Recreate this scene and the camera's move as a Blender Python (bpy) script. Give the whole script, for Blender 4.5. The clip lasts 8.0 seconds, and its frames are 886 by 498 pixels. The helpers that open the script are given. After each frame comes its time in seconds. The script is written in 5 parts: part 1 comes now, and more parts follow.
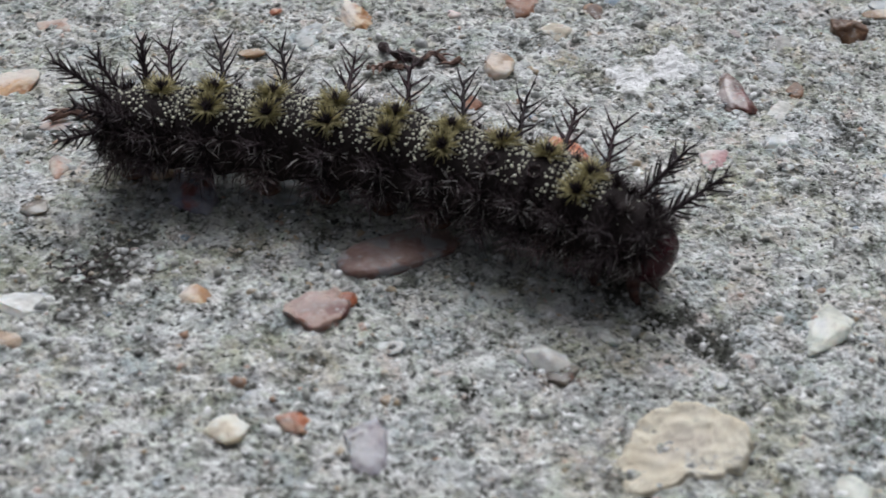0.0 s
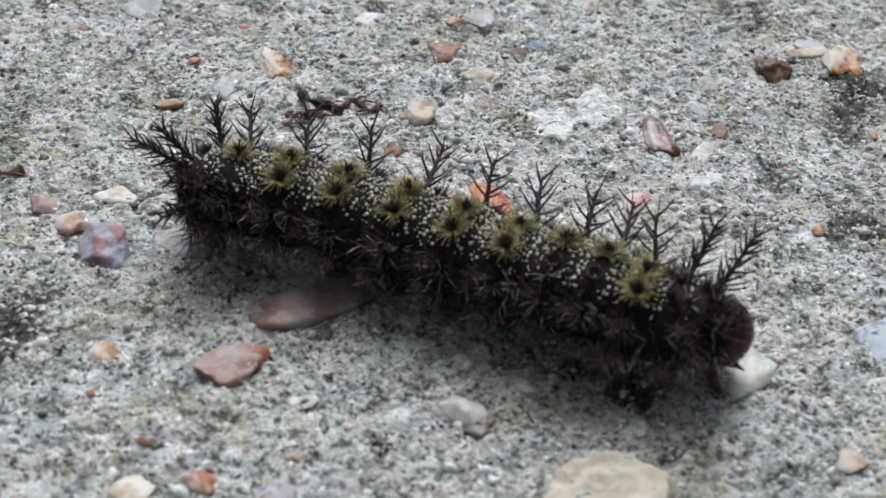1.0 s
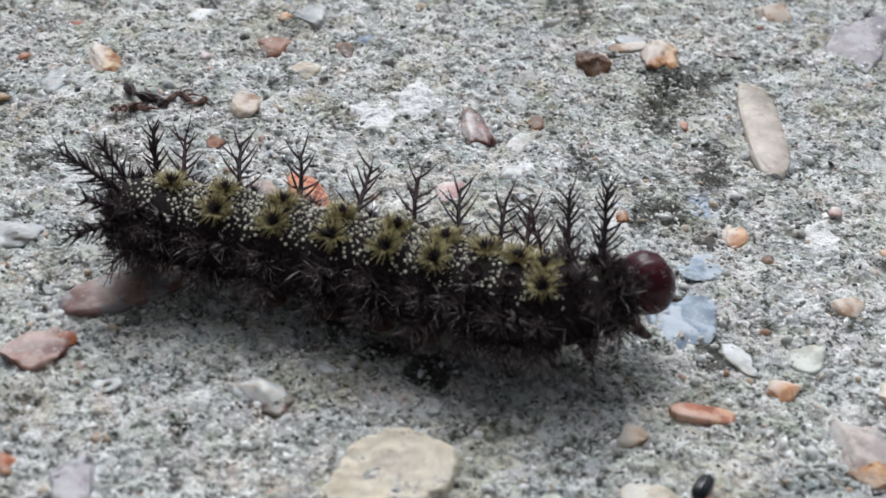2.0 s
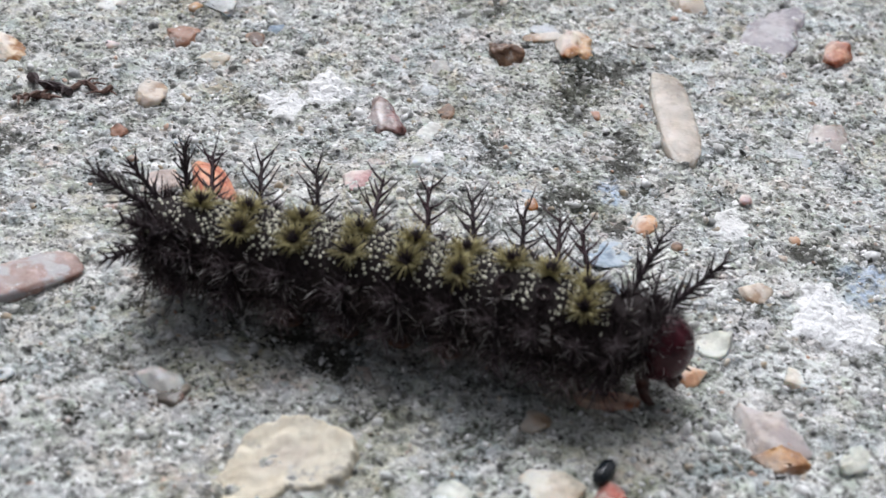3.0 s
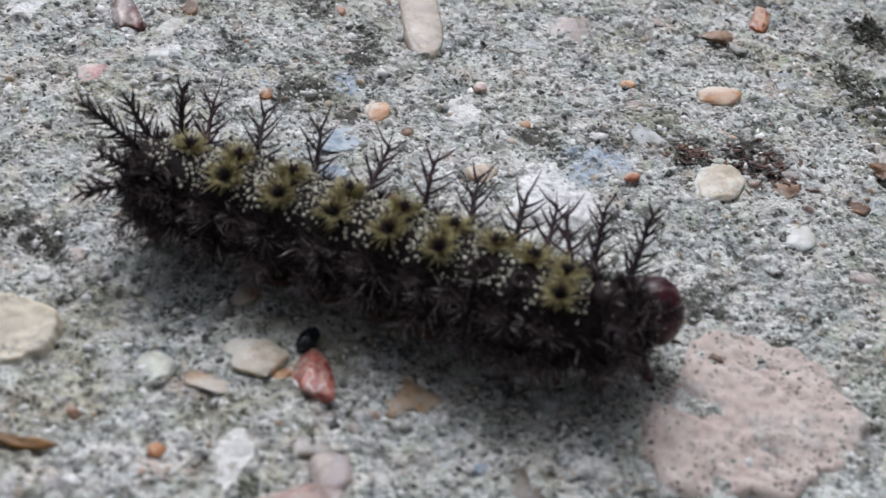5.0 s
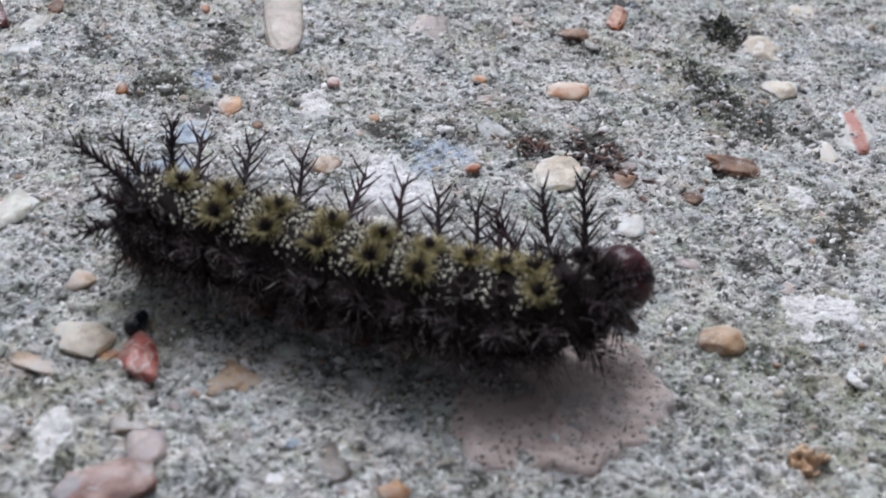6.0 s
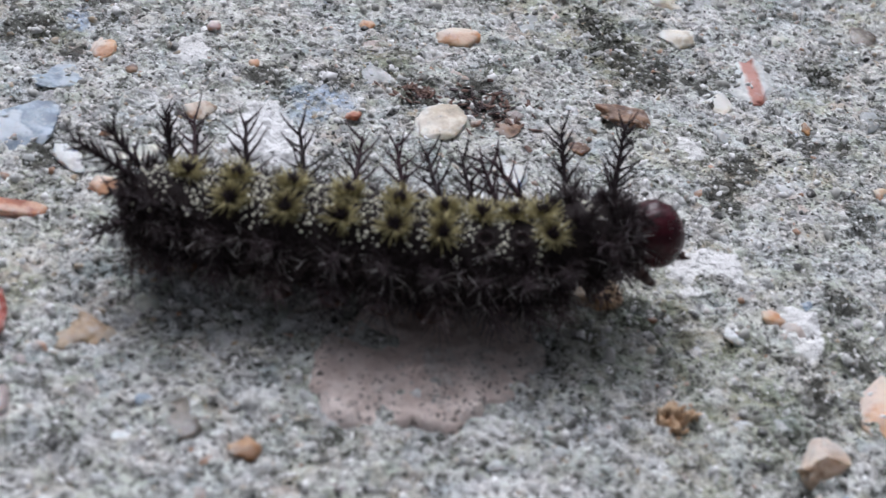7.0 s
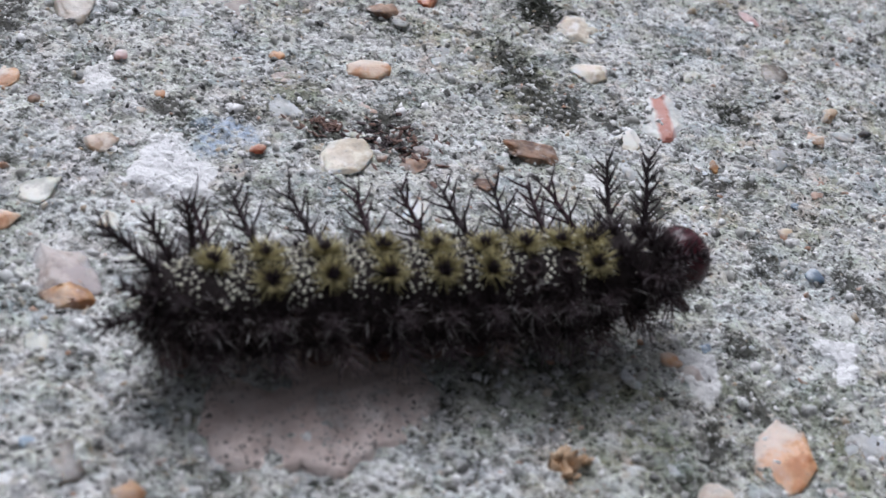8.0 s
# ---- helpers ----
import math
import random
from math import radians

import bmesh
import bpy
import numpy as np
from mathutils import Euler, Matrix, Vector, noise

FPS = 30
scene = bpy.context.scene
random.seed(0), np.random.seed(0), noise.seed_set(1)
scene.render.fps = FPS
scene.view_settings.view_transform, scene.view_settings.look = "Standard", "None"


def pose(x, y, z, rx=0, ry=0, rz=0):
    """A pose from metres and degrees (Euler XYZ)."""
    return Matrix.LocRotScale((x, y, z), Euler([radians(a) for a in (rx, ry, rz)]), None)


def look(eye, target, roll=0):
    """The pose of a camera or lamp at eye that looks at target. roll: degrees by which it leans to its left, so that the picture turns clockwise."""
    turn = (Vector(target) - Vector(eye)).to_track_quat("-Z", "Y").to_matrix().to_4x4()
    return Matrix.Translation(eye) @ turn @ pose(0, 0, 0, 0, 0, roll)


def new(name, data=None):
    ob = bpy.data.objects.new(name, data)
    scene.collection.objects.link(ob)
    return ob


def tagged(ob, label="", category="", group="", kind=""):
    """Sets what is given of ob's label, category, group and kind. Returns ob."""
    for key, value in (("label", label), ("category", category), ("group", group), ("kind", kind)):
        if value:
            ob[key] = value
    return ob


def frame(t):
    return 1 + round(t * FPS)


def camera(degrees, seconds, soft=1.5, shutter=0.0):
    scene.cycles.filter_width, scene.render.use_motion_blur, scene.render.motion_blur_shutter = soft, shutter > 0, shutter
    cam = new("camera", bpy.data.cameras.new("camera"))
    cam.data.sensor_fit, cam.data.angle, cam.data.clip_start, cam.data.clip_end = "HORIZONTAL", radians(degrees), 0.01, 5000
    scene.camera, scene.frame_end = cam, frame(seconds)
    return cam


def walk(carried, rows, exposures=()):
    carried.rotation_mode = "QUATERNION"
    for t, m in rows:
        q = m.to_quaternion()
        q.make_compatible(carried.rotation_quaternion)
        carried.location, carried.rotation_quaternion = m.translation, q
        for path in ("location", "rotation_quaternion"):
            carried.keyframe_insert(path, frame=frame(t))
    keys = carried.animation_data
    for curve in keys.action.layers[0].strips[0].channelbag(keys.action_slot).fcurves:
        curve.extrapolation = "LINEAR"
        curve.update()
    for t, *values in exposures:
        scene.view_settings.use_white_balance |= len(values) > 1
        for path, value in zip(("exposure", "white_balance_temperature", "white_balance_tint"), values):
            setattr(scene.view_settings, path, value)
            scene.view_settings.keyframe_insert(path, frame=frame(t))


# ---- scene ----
# A spiny caterpillar crawls over worn concrete. Plan lengths below are in centimetres.
CM = 0.01


def cm(x, y, z=0.0):
    return (x * CM, y * CM, z * CM)


cam = camera(32.17, 8.0, soft=1.45, shutter=0.18)
cam.data.dof.use_dof = True
cam.data.dof.focus_distance = 0.157
cam.data.dof.aperture_fstop = 48.0
walk(cam, [
    (0.0, look(cm(-0.930, -9.446, 8.856), cm(-1.697, 1.455, 0), 2.796)),
    (0.2, look(cm(-0.577, -9.426, 8.677), cm(-1.295, 1.552, 0), 2.232)),
    (0.5, look(cm(-0.480, -9.172, 8.585), cm(-1.270, 1.758, 0), 1.861)),
    (0.8, look(cm(-0.492, -9.033, 8.641), cm(-1.248, 2.067, 0), 2.171)),
    (1.0, look(cm(-0.490, -9.167, 8.743), cm(-1.001, 2.289, 0), 2.547)),
    (1.2, look(cm(-0.178, -9.258, 8.839), cm(-0.594, 2.205, 0), 2.811)),
    (1.5, look(cm(0.002, -9.426, 8.699), cm(-0.283, 2.204, 0), 2.962)),
    (1.8, look(cm(0.351, -9.468, 8.981), cm(0.379, 2.471, 0), 3.830)),
    (2.0, look(cm(0.569, -9.559, 8.925), cm(0.805, 2.284, 0), 4.313)),
    (2.2, look(cm(0.729, -9.521, 8.824), cm(0.995, 2.284, 0), 4.335)),
    (3.3, look(cm(1.272, -9.563, 8.655), cm(2.117, 2.153, 0), 5.608)),
    (3.5, look(cm(1.531, -9.648, 8.674), cm(2.340, 1.980, 0), 5.227)),
    (3.8, look(cm(1.602, -9.720, 8.544), cm(2.377, 1.417, 0), 5.060)),
    (4.0, look(cm(1.634, -9.893, 8.390), cm(2.567, 0.981, 0), 5.524)),
    (4.2, look(cm(1.849, -10.008, 8.236), cm(2.779, 0.613, 0), 5.349)),
    (4.5, look(cm(2.054, -10.081, 8.236), cm(3.319, 0.808, 0), 6.195)),
    (4.7, look(cm(2.280, -10.129, 8.256), cm(3.744, 0.715, 0), 6.746)),
    (5.8, look(cm(3.274, -10.496, 8.457), cm(5.263, 0.218, 0), 8.171)),
    (6.0, look(cm(3.701, -10.779, 8.581), cm(5.710, 0.456, 0), 7.925)),
    (6.2, look(cm(3.851, -10.669, 8.788), cm(5.912, 1.005, 0), 8.107)),
    (6.5, look(cm(3.828, -10.453, 8.776), cm(6.127, 0.533, 0), 9.267)),
    (6.8, look(cm(4.301, -10.516, 8.449), cm(6.578, -0.054, 0), 9.492)),
    (7.0, look(cm(4.534, -10.541, 8.397), cm(6.804, -0.204, 0), 9.699)),
    (7.2, look(cm(4.678, -10.566, 8.379), cm(7.122, 0.079, 0), 10.245)),
    (7.5, look(cm(4.998, -10.444, 8.577), cm(7.534, 0.497, 0), 10.488)),
    (7.8, look(cm(5.187, -10.383, 8.670), cm(7.675, 0.428, 0), 10.694)),
    (8.0, look(cm(4.987, -10.363, 8.621), cm(7.785, 0.398, 0), 11.694)),
], exposures=((0.0, -0.29, 6120, 11.5), (0.5, -0.21, 6140, 11.5), (1.5, -0.08, 6120, 11.5), (2.0, -0.05, 6120, 11.5), (3.5, 0.11, 6140, 13), (4.0, -0.27, 6140, 13), (4.5, -0.23, 6140, 13), (6.0, -0.22, 5980, 15.5), (6.5, -0.20, 5960, 15.5), (8.0, -0.20, 5920, 15.5)))

# ---- light: an overcast sky, brighter beyond the animal ----
world = bpy.data.worlds.new("overcast")
scene.world = world
world.use_nodes = True
wn = world.node_tree
sky = wn.nodes.new("ShaderNodeTexSky")
sky.sky_type = "NISHITA"
sky.sun_disc = False
sky.sun_elevation, sky.sun_rotation = radians(52), radians(-5)
sky.air_density, sky.dust_density, sky.ozone_density = 0.4, 9.0, 0.2
cloud = wn.nodes.new("ShaderNodeHueSaturation")
cloud.inputs["Saturation"].default_value = 0.12
wn.links.new(sky.outputs[0], cloud.inputs["Color"])
wn.links.new(cloud.outputs[0], wn.nodes["Background"].inputs[0])
wn.nodes["Background"].inputs[1].default_value = 0.090
sun = new("sun", bpy.data.lights.new("sun", "SUN"))
sun.data.energy, sun.data.angle, sun.data.color = 1.45, radians(35), (1.0, 0.985, 0.965)
sun.matrix_basis = look((0.0, 0.0, 1.0), (-math.sin(radians(-5)) * math.cos(radians(52)), -math.cos(radians(-5)) * math.cos(radians(52)), 1.0 - math.sin(radians(52))))

# ---- materials ----
class Nodes:
    """A small builder for node materials."""

    def __init__(self, name):
        self.mat = bpy.data.materials.new(name)
        self.mat.use_nodes = True
        self.tree = self.mat.node_tree
        self.bsdf = self.tree.nodes["Principled BSDF"]
        self.coord = self.add("ShaderNodeTexCoord").outputs["Object"]

    def add(self, kind, operation=None):
        node = self.tree.nodes.new(kind)
        if operation:
            node.operation = operation
        return node

    def spread(self, key):
        n = self.add("ShaderNodeAttribute")
        n.attribute_name = key
        return n.outputs["Fac"]

    def put(self, socket, value):
        if hasattr(value, "is_output"):
            self.tree.links.new(value, socket)
        elif isinstance(value, tuple) and len(value) == 3 and socket.type == "RGBA":
            socket.default_value = (*value, 1)
        else:
            socket.default_value = value

    def noise(self, scale, detail=4.0, rough=0.6, vector=None):
        n = self.add("ShaderNodeTexNoise")
        self.put(n.inputs["Vector"], vector or self.coord)
        n.inputs["Scale"].default_value, n.inputs["Detail"].default_value, n.inputs["Roughness"].default_value = scale, detail, rough
        return n.outputs["Fac"]

    def cells(self, scale, out="Color", randomness=1.0, vector=None):
        n = self.add("ShaderNodeTexVoronoi")
        self.put(n.inputs["Vector"], vector or self.coord)
        n.inputs["Scale"].default_value, n.inputs["Randomness"].default_value = scale, randomness
        return n.outputs[out]

    def warped(self, scale, amount):
        n = self.add("ShaderNodeTexNoise")
        self.put(n.inputs["Vector"], self.coord)
        n.inputs["Scale"].default_value = scale
        m = self.add("ShaderNodeVectorMath", operation="MULTIPLY_ADD")
        self.put(m.inputs[0], n.outputs["Color"])
        m.inputs[1].default_value = (amount,) * 3
        self.put(m.inputs[2], self.coord)
        return m.outputs[0]

    def ramp(self, fac, stops, mode="LINEAR"):
        n = self.add("ShaderNodeValToRGB")
        n.color_ramp.interpolation = mode
        while len(n.color_ramp.elements) < len(stops):
            n.color_ramp.elements.new(0.5)
        for e, (at, colour) in zip(n.color_ramp.elements, stops):
            e.position, e.color = at, (*colour, 1) if isinstance(colour, tuple) else (colour, colour, colour, 1)
        self.put(n.inputs[0], fac)
        return n.outputs[0]

    def mix(self, fac, a, b, mode="MIX"):
        n = self.add("ShaderNodeMix")
        n.data_type, n.blend_type = "RGBA", mode
        self.put(n.inputs[0], fac)
        self.put(n.inputs[6], a)
        self.put(n.inputs[7], b)
        return n.outputs[2]

    def maths(self, op, a, b):
        n = self.add("ShaderNodeMath", op)
        self.put(n.inputs[0], a)
        self.put(n.inputs[1], b)
        return n.outputs[0]

    def first(self, colour):
        n = self.add("ShaderNodeSeparateColor")
        self.put(n.inputs[0], colour)
        return n.outputs[0]

    def bump(self, height, distance, strength=1.0, under=None):
        n = self.add("ShaderNodeBump")
        self.put(n.inputs["Height"], height)
        n.inputs["Distance"].default_value, n.inputs["Strength"].default_value = distance, strength
        if under:
            self.put(n.inputs["Normal"], under)
        return n.outputs[0]

    def done(self, colour, rough, normal=None, **inputs):
        self.put(self.bsdf.inputs["Base Color"], colour)
        self.put(self.bsdf.inputs["Roughness"], rough)
        if normal:
            self.put(self.bsdf.inputs["Normal"], normal)
        for key, value in inputs.items():
            self.put(self.bsdf.inputs[key.replace("_", " ")], value)
        return self.mat


def concrete_material():
    n = Nodes("worn_concrete")
    bent = n.warped(1100, 0.0009)
    paste = n.ramp(n.noise(700, 9, 0.82), [(0.37, (0.14, 0.14, 0.125)), (0.44, (0.40, 0.405, 0.39)), (0.54, (0.85, 0.855, 0.85))])
    small = n.first(n.cells(2300, vector=bent))
    large = n.first(n.cells(1150, vector=bent))
    palette = [(0.0, (0.022, 0.022, 0.02)), (0.14, (0.15, 0.15, 0.13)), (0.27, (0.38, 0.385, 0.36)), (0.47, (0.60, 0.605, 0.59)), (0.70, (0.87, 0.87, 0.86)), (0.96, (0.45, 0.36, 0.27))]
    grain = n.mix(n.ramp(n.noise(900, 3), [(0.47, 0.0), (0.53, 1.0)]), n.ramp(small, palette, "CONSTANT"), n.ramp(large, palette, "CONSTANT"))
    colour = n.mix(n.ramp(n.noise(480, 4, 0.7), [(0.42, 0.25), (0.56, 0.85)]), paste, grain)
    soft = n.ramp(n.noise(900, 6, 0.75), [(0.38, 0.25), (0.54, 1.0)])
    for size, bend, seen, tones in ((330, 420, 0.64, ((0.50, 0.54, 0.56), (0.60, 0.61, 0.56), (0.64, 0.57, 0.53))), (640, 800, 0.58, ((0.55, 0.58, 0.52), (0.74, 0.75, 0.74), (0.44, 0.45, 0.47)))):
        lump = n.first(n.cells(size, vector=n.warped(bend, 0.7 / size)))
        core = n.ramp(lump, [(seen, 0.0), (seen + 0.02, 0.85)])
        colour = n.mix(n.mix(1.0, core, soft, "MULTIPLY"), colour, n.ramp(lump, [(seen, tones[0]), (seen + 0.14, tones[1]), (seen + 0.27, tones[2])], "CONSTANT"))
    tint = n.ramp(n.noise(210, 5, 0.7), [(0.40, (1.0, 0.955, 0.93)), (0.48, (1.0, 1.0, 0.985)), (0.54, (0.95, 1.0, 0.94)), (0.62, (0.93, 0.985, 1.0))])
    colour = n.mix(0.85, colour, tint, "MULTIPLY")
    white = n.ramp(n.noise(190, 9, 0.82), [(0.49, 0.0), (0.57, 0.8)])
    white = n.mix(1.0, white, n.ramp(n.noise(1500, 4, 0.7), [(0.38, 0.2), (0.5, 1.0)]), "MULTIPLY")
    colour = n.mix(white, colour, (0.86, 0.87, 0.87))
    colour = n.mix(n.ramp(n.noise(75, 7, 0.75), [(0.52, 0.0), (0.62, 0.55)]), colour, (0.86, 0.93, 1.0), "MULTIPLY")
    colour = n.mix(n.ramp(n.noise(90, 7, 0.78, n.warped(60, 0.01)), [(0.53, 0.0), (0.62, 0.75)]), colour, (0.74, 0.71, 0.56), "MULTIPLY")
    fleck = n.ramp(n.cells(1400, "Distance", vector=n.warped(1000, 0.0016)), [(0.22, 1.0), (0.33, 0.0)])
    fleck = n.mix(1.0, fleck, n.ramp(n.noise(260, 6, 0.75), [(0.455, 0.0), (0.51, 1.0)]), "MULTIPLY")
    colour = n.mix(n.mix(1.0, fleck, n.ramp(n.noise(620, 4), [(0.42, 0.55), (0.58, 0.95)]), "MULTIPLY"), colour, (0.045, 0.046, 0.042))
    dirt = n.ramp(n.noise(150, 9, 0.84), [(0.505, 0.0), (0.585, 0.95)])
    pocket = n.ramp(n.noise(430, 7, 0.78), [(0.53, 0.0), (0.60, 0.7)])
    colour = n.mix(pocket, colour, n.ramp(n.noise(1300, 3), [(0.40, (0.06, 0.06, 0.05)), (0.60, (0.26, 0.26, 0.235))]))
    holes = n.ramp(n.noise(1500, 5, 0.75), [(0.45, 0.05), (0.53, 1.0)])
    colour = n.mix(n.mix(1.0, dirt, holes, "MULTIPLY"), colour, (0.055, 0.057, 0.042))
    # darkens for grime and for the shadow painted beside the pink stone
    grime_shade = n.mix(1.0, n.spread("grime_shade"), n.ramp(n.noise(500, 6, 0.75), [(0.36, 0.1), (0.56, 0.9)]), "MULTIPLY")
    colour = n.mix(grime_shade, colour, (0.50, 0.52, 0.42), "MULTIPLY")
    lime = n.ramp(n.maths("ADD", n.spread("lime"), n.maths("MULTIPLY", n.noise(700, 6, 0.75), 1.1)), [(0.86, 0.0), (0.98, 0.9)])
    colour = n.mix(lime, colour, (0.90, 0.905, 0.91))
    blue = n.mix(1.0, n.spread("blue"), n.ramp(n.noise(1000, 5, 0.7), [(0.40, 0.1), (0.56, 0.85)]), "MULTIPLY")
    colour = n.mix(blue, colour, (0.46, 0.58, 0.76))
    stain = n.ramp(n.maths("ADD", n.maths("MULTIPLY", n.spread("stain"), 0.28), n.maths("MULTIPLY", n.noise(1100, 8, 0.84), 0.9)), [(0.60, 0.0), (0.69, 0.88)])
    colour = n.mix(stain, colour, (0.042, 0.042, 0.034))
    colour = n.mix(n.ramp(n.noise(45, 3), [(0.42, 0.0), (0.68, 0.45)]), colour, (0.88, 0.87, 0.78), "MULTIPLY")
    rise = n.bump(n.noise(800, 7, 0.75), 0.0004, 0.6)
    rise = n.bump(n.cells(1700, "Distance", vector=bent), 0.0003, 0.6, rise)
    rise = n.bump(fleck, -0.0005, 0.8, rise)
    return n.done(colour, 0.88, rise, Specular_IOR_Level=0.3)


def stone_material(name, dark, light, accent=None, rough=0.4, vein=0.0, cement=0.55, streak=None, veil=0.0):
    n = Nodes(name)
    shift = n.add("ShaderNodeObjectInfo").outputs["Random"]
    v = n.add("ShaderNodeVectorMath", operation="ADD")
    n.put(v.inputs[0], n.coord)
    n.put(v.inputs[1], n.ramp(shift, [(0.0, 0.0), (1.0, 1.0)]))
    where = v.outputs[0]
    glass = tuple(0.55 * d + 0.25 * e for d, e in zip(dark, light))
    tone = 0.42 * min(1.0, sum(light) / 1.7)
    deep, pale = tuple(0.7 * d for d in dark), tuple(0.45 * e + tone for e in light)
    colour = n.ramp(n.noise(300, 6, 0.66, where), [(0.34, deep), (0.44, dark), (0.54, light), (0.68, pale)])
    colour = n.mix(n.ramp(n.noise(230, 4, 0.6, where), [(0.50, 0.0), (0.58, 0.6)]), colour, glass)
    if accent:
        colour = n.mix(n.ramp(n.noise(330, 3, 0.55, where), [(0.52, 0.0), (0.60, 0.9)]), colour, accent)
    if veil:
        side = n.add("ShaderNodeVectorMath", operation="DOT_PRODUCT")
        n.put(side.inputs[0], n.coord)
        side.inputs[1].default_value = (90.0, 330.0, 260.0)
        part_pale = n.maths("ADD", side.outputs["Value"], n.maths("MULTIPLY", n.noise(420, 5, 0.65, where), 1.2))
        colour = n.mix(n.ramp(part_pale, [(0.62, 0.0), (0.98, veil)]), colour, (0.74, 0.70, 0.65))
    if streak:
        axis = n.add("ShaderNodeSeparateXYZ")
        n.put(axis.inputs[0], n.warped(300, 0.0016))
        off = n.maths("ABSOLUTE", n.maths("SUBTRACT", axis.outputs[1], 0.0006), 0.0)
        colour = n.mix(n.ramp(n.maths("MULTIPLY", off, 400.0), [(0.22, 0.9), (0.42, 0.0)]), colour, streak)
    if vein:
        colour = n.mix(n.ramp(n.noise(420, 2, 0.5, where), [(0.47, 0.0), (0.50, vein), (0.53, 0.0)]), colour, (0.75, 0.68, 0.62))
    colour = n.mix(n.ramp(shift, [(0.0, 0.0), (1.0, 0.1)]), colour, (0.55, 0.52, 0.46))
    speck = n.ramp(n.cells(2100, "Distance", vector=where), [(0.10, 0.8), (0.17, 0.0)])
    speck = n.mix(1.0, speck, n.ramp(n.noise(700, 2, 0.5, where), [(0.55, 0.0), (0.62, 1.0)]), "MULTIPLY")
    colour = n.mix(speck, colour, (0.06, 0.05, 0.045))
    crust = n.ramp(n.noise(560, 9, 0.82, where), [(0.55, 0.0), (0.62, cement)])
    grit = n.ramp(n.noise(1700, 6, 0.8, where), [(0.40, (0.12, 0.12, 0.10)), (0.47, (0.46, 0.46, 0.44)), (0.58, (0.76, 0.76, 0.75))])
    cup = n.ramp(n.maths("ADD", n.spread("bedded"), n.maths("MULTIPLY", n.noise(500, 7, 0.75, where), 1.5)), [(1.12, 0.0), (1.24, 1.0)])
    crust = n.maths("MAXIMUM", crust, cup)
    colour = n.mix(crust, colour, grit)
    gloss = n.ramp(n.noise(800, 4, 0.6, where), [(0.3, max(rough - 0.12, 0.08)), (0.7, rough + 0.22)])
    rise = n.bump(n.noise(700, 6, 0.6, where), 0.0002, 0.6)
    return n.done(colour, gloss, rise, Specular_IOR_Level=0.4, Subsurface_Weight=0.5, Subsurface_Scale=0.0016, Subsurface_Radius=(1.0, 0.7, 0.5))


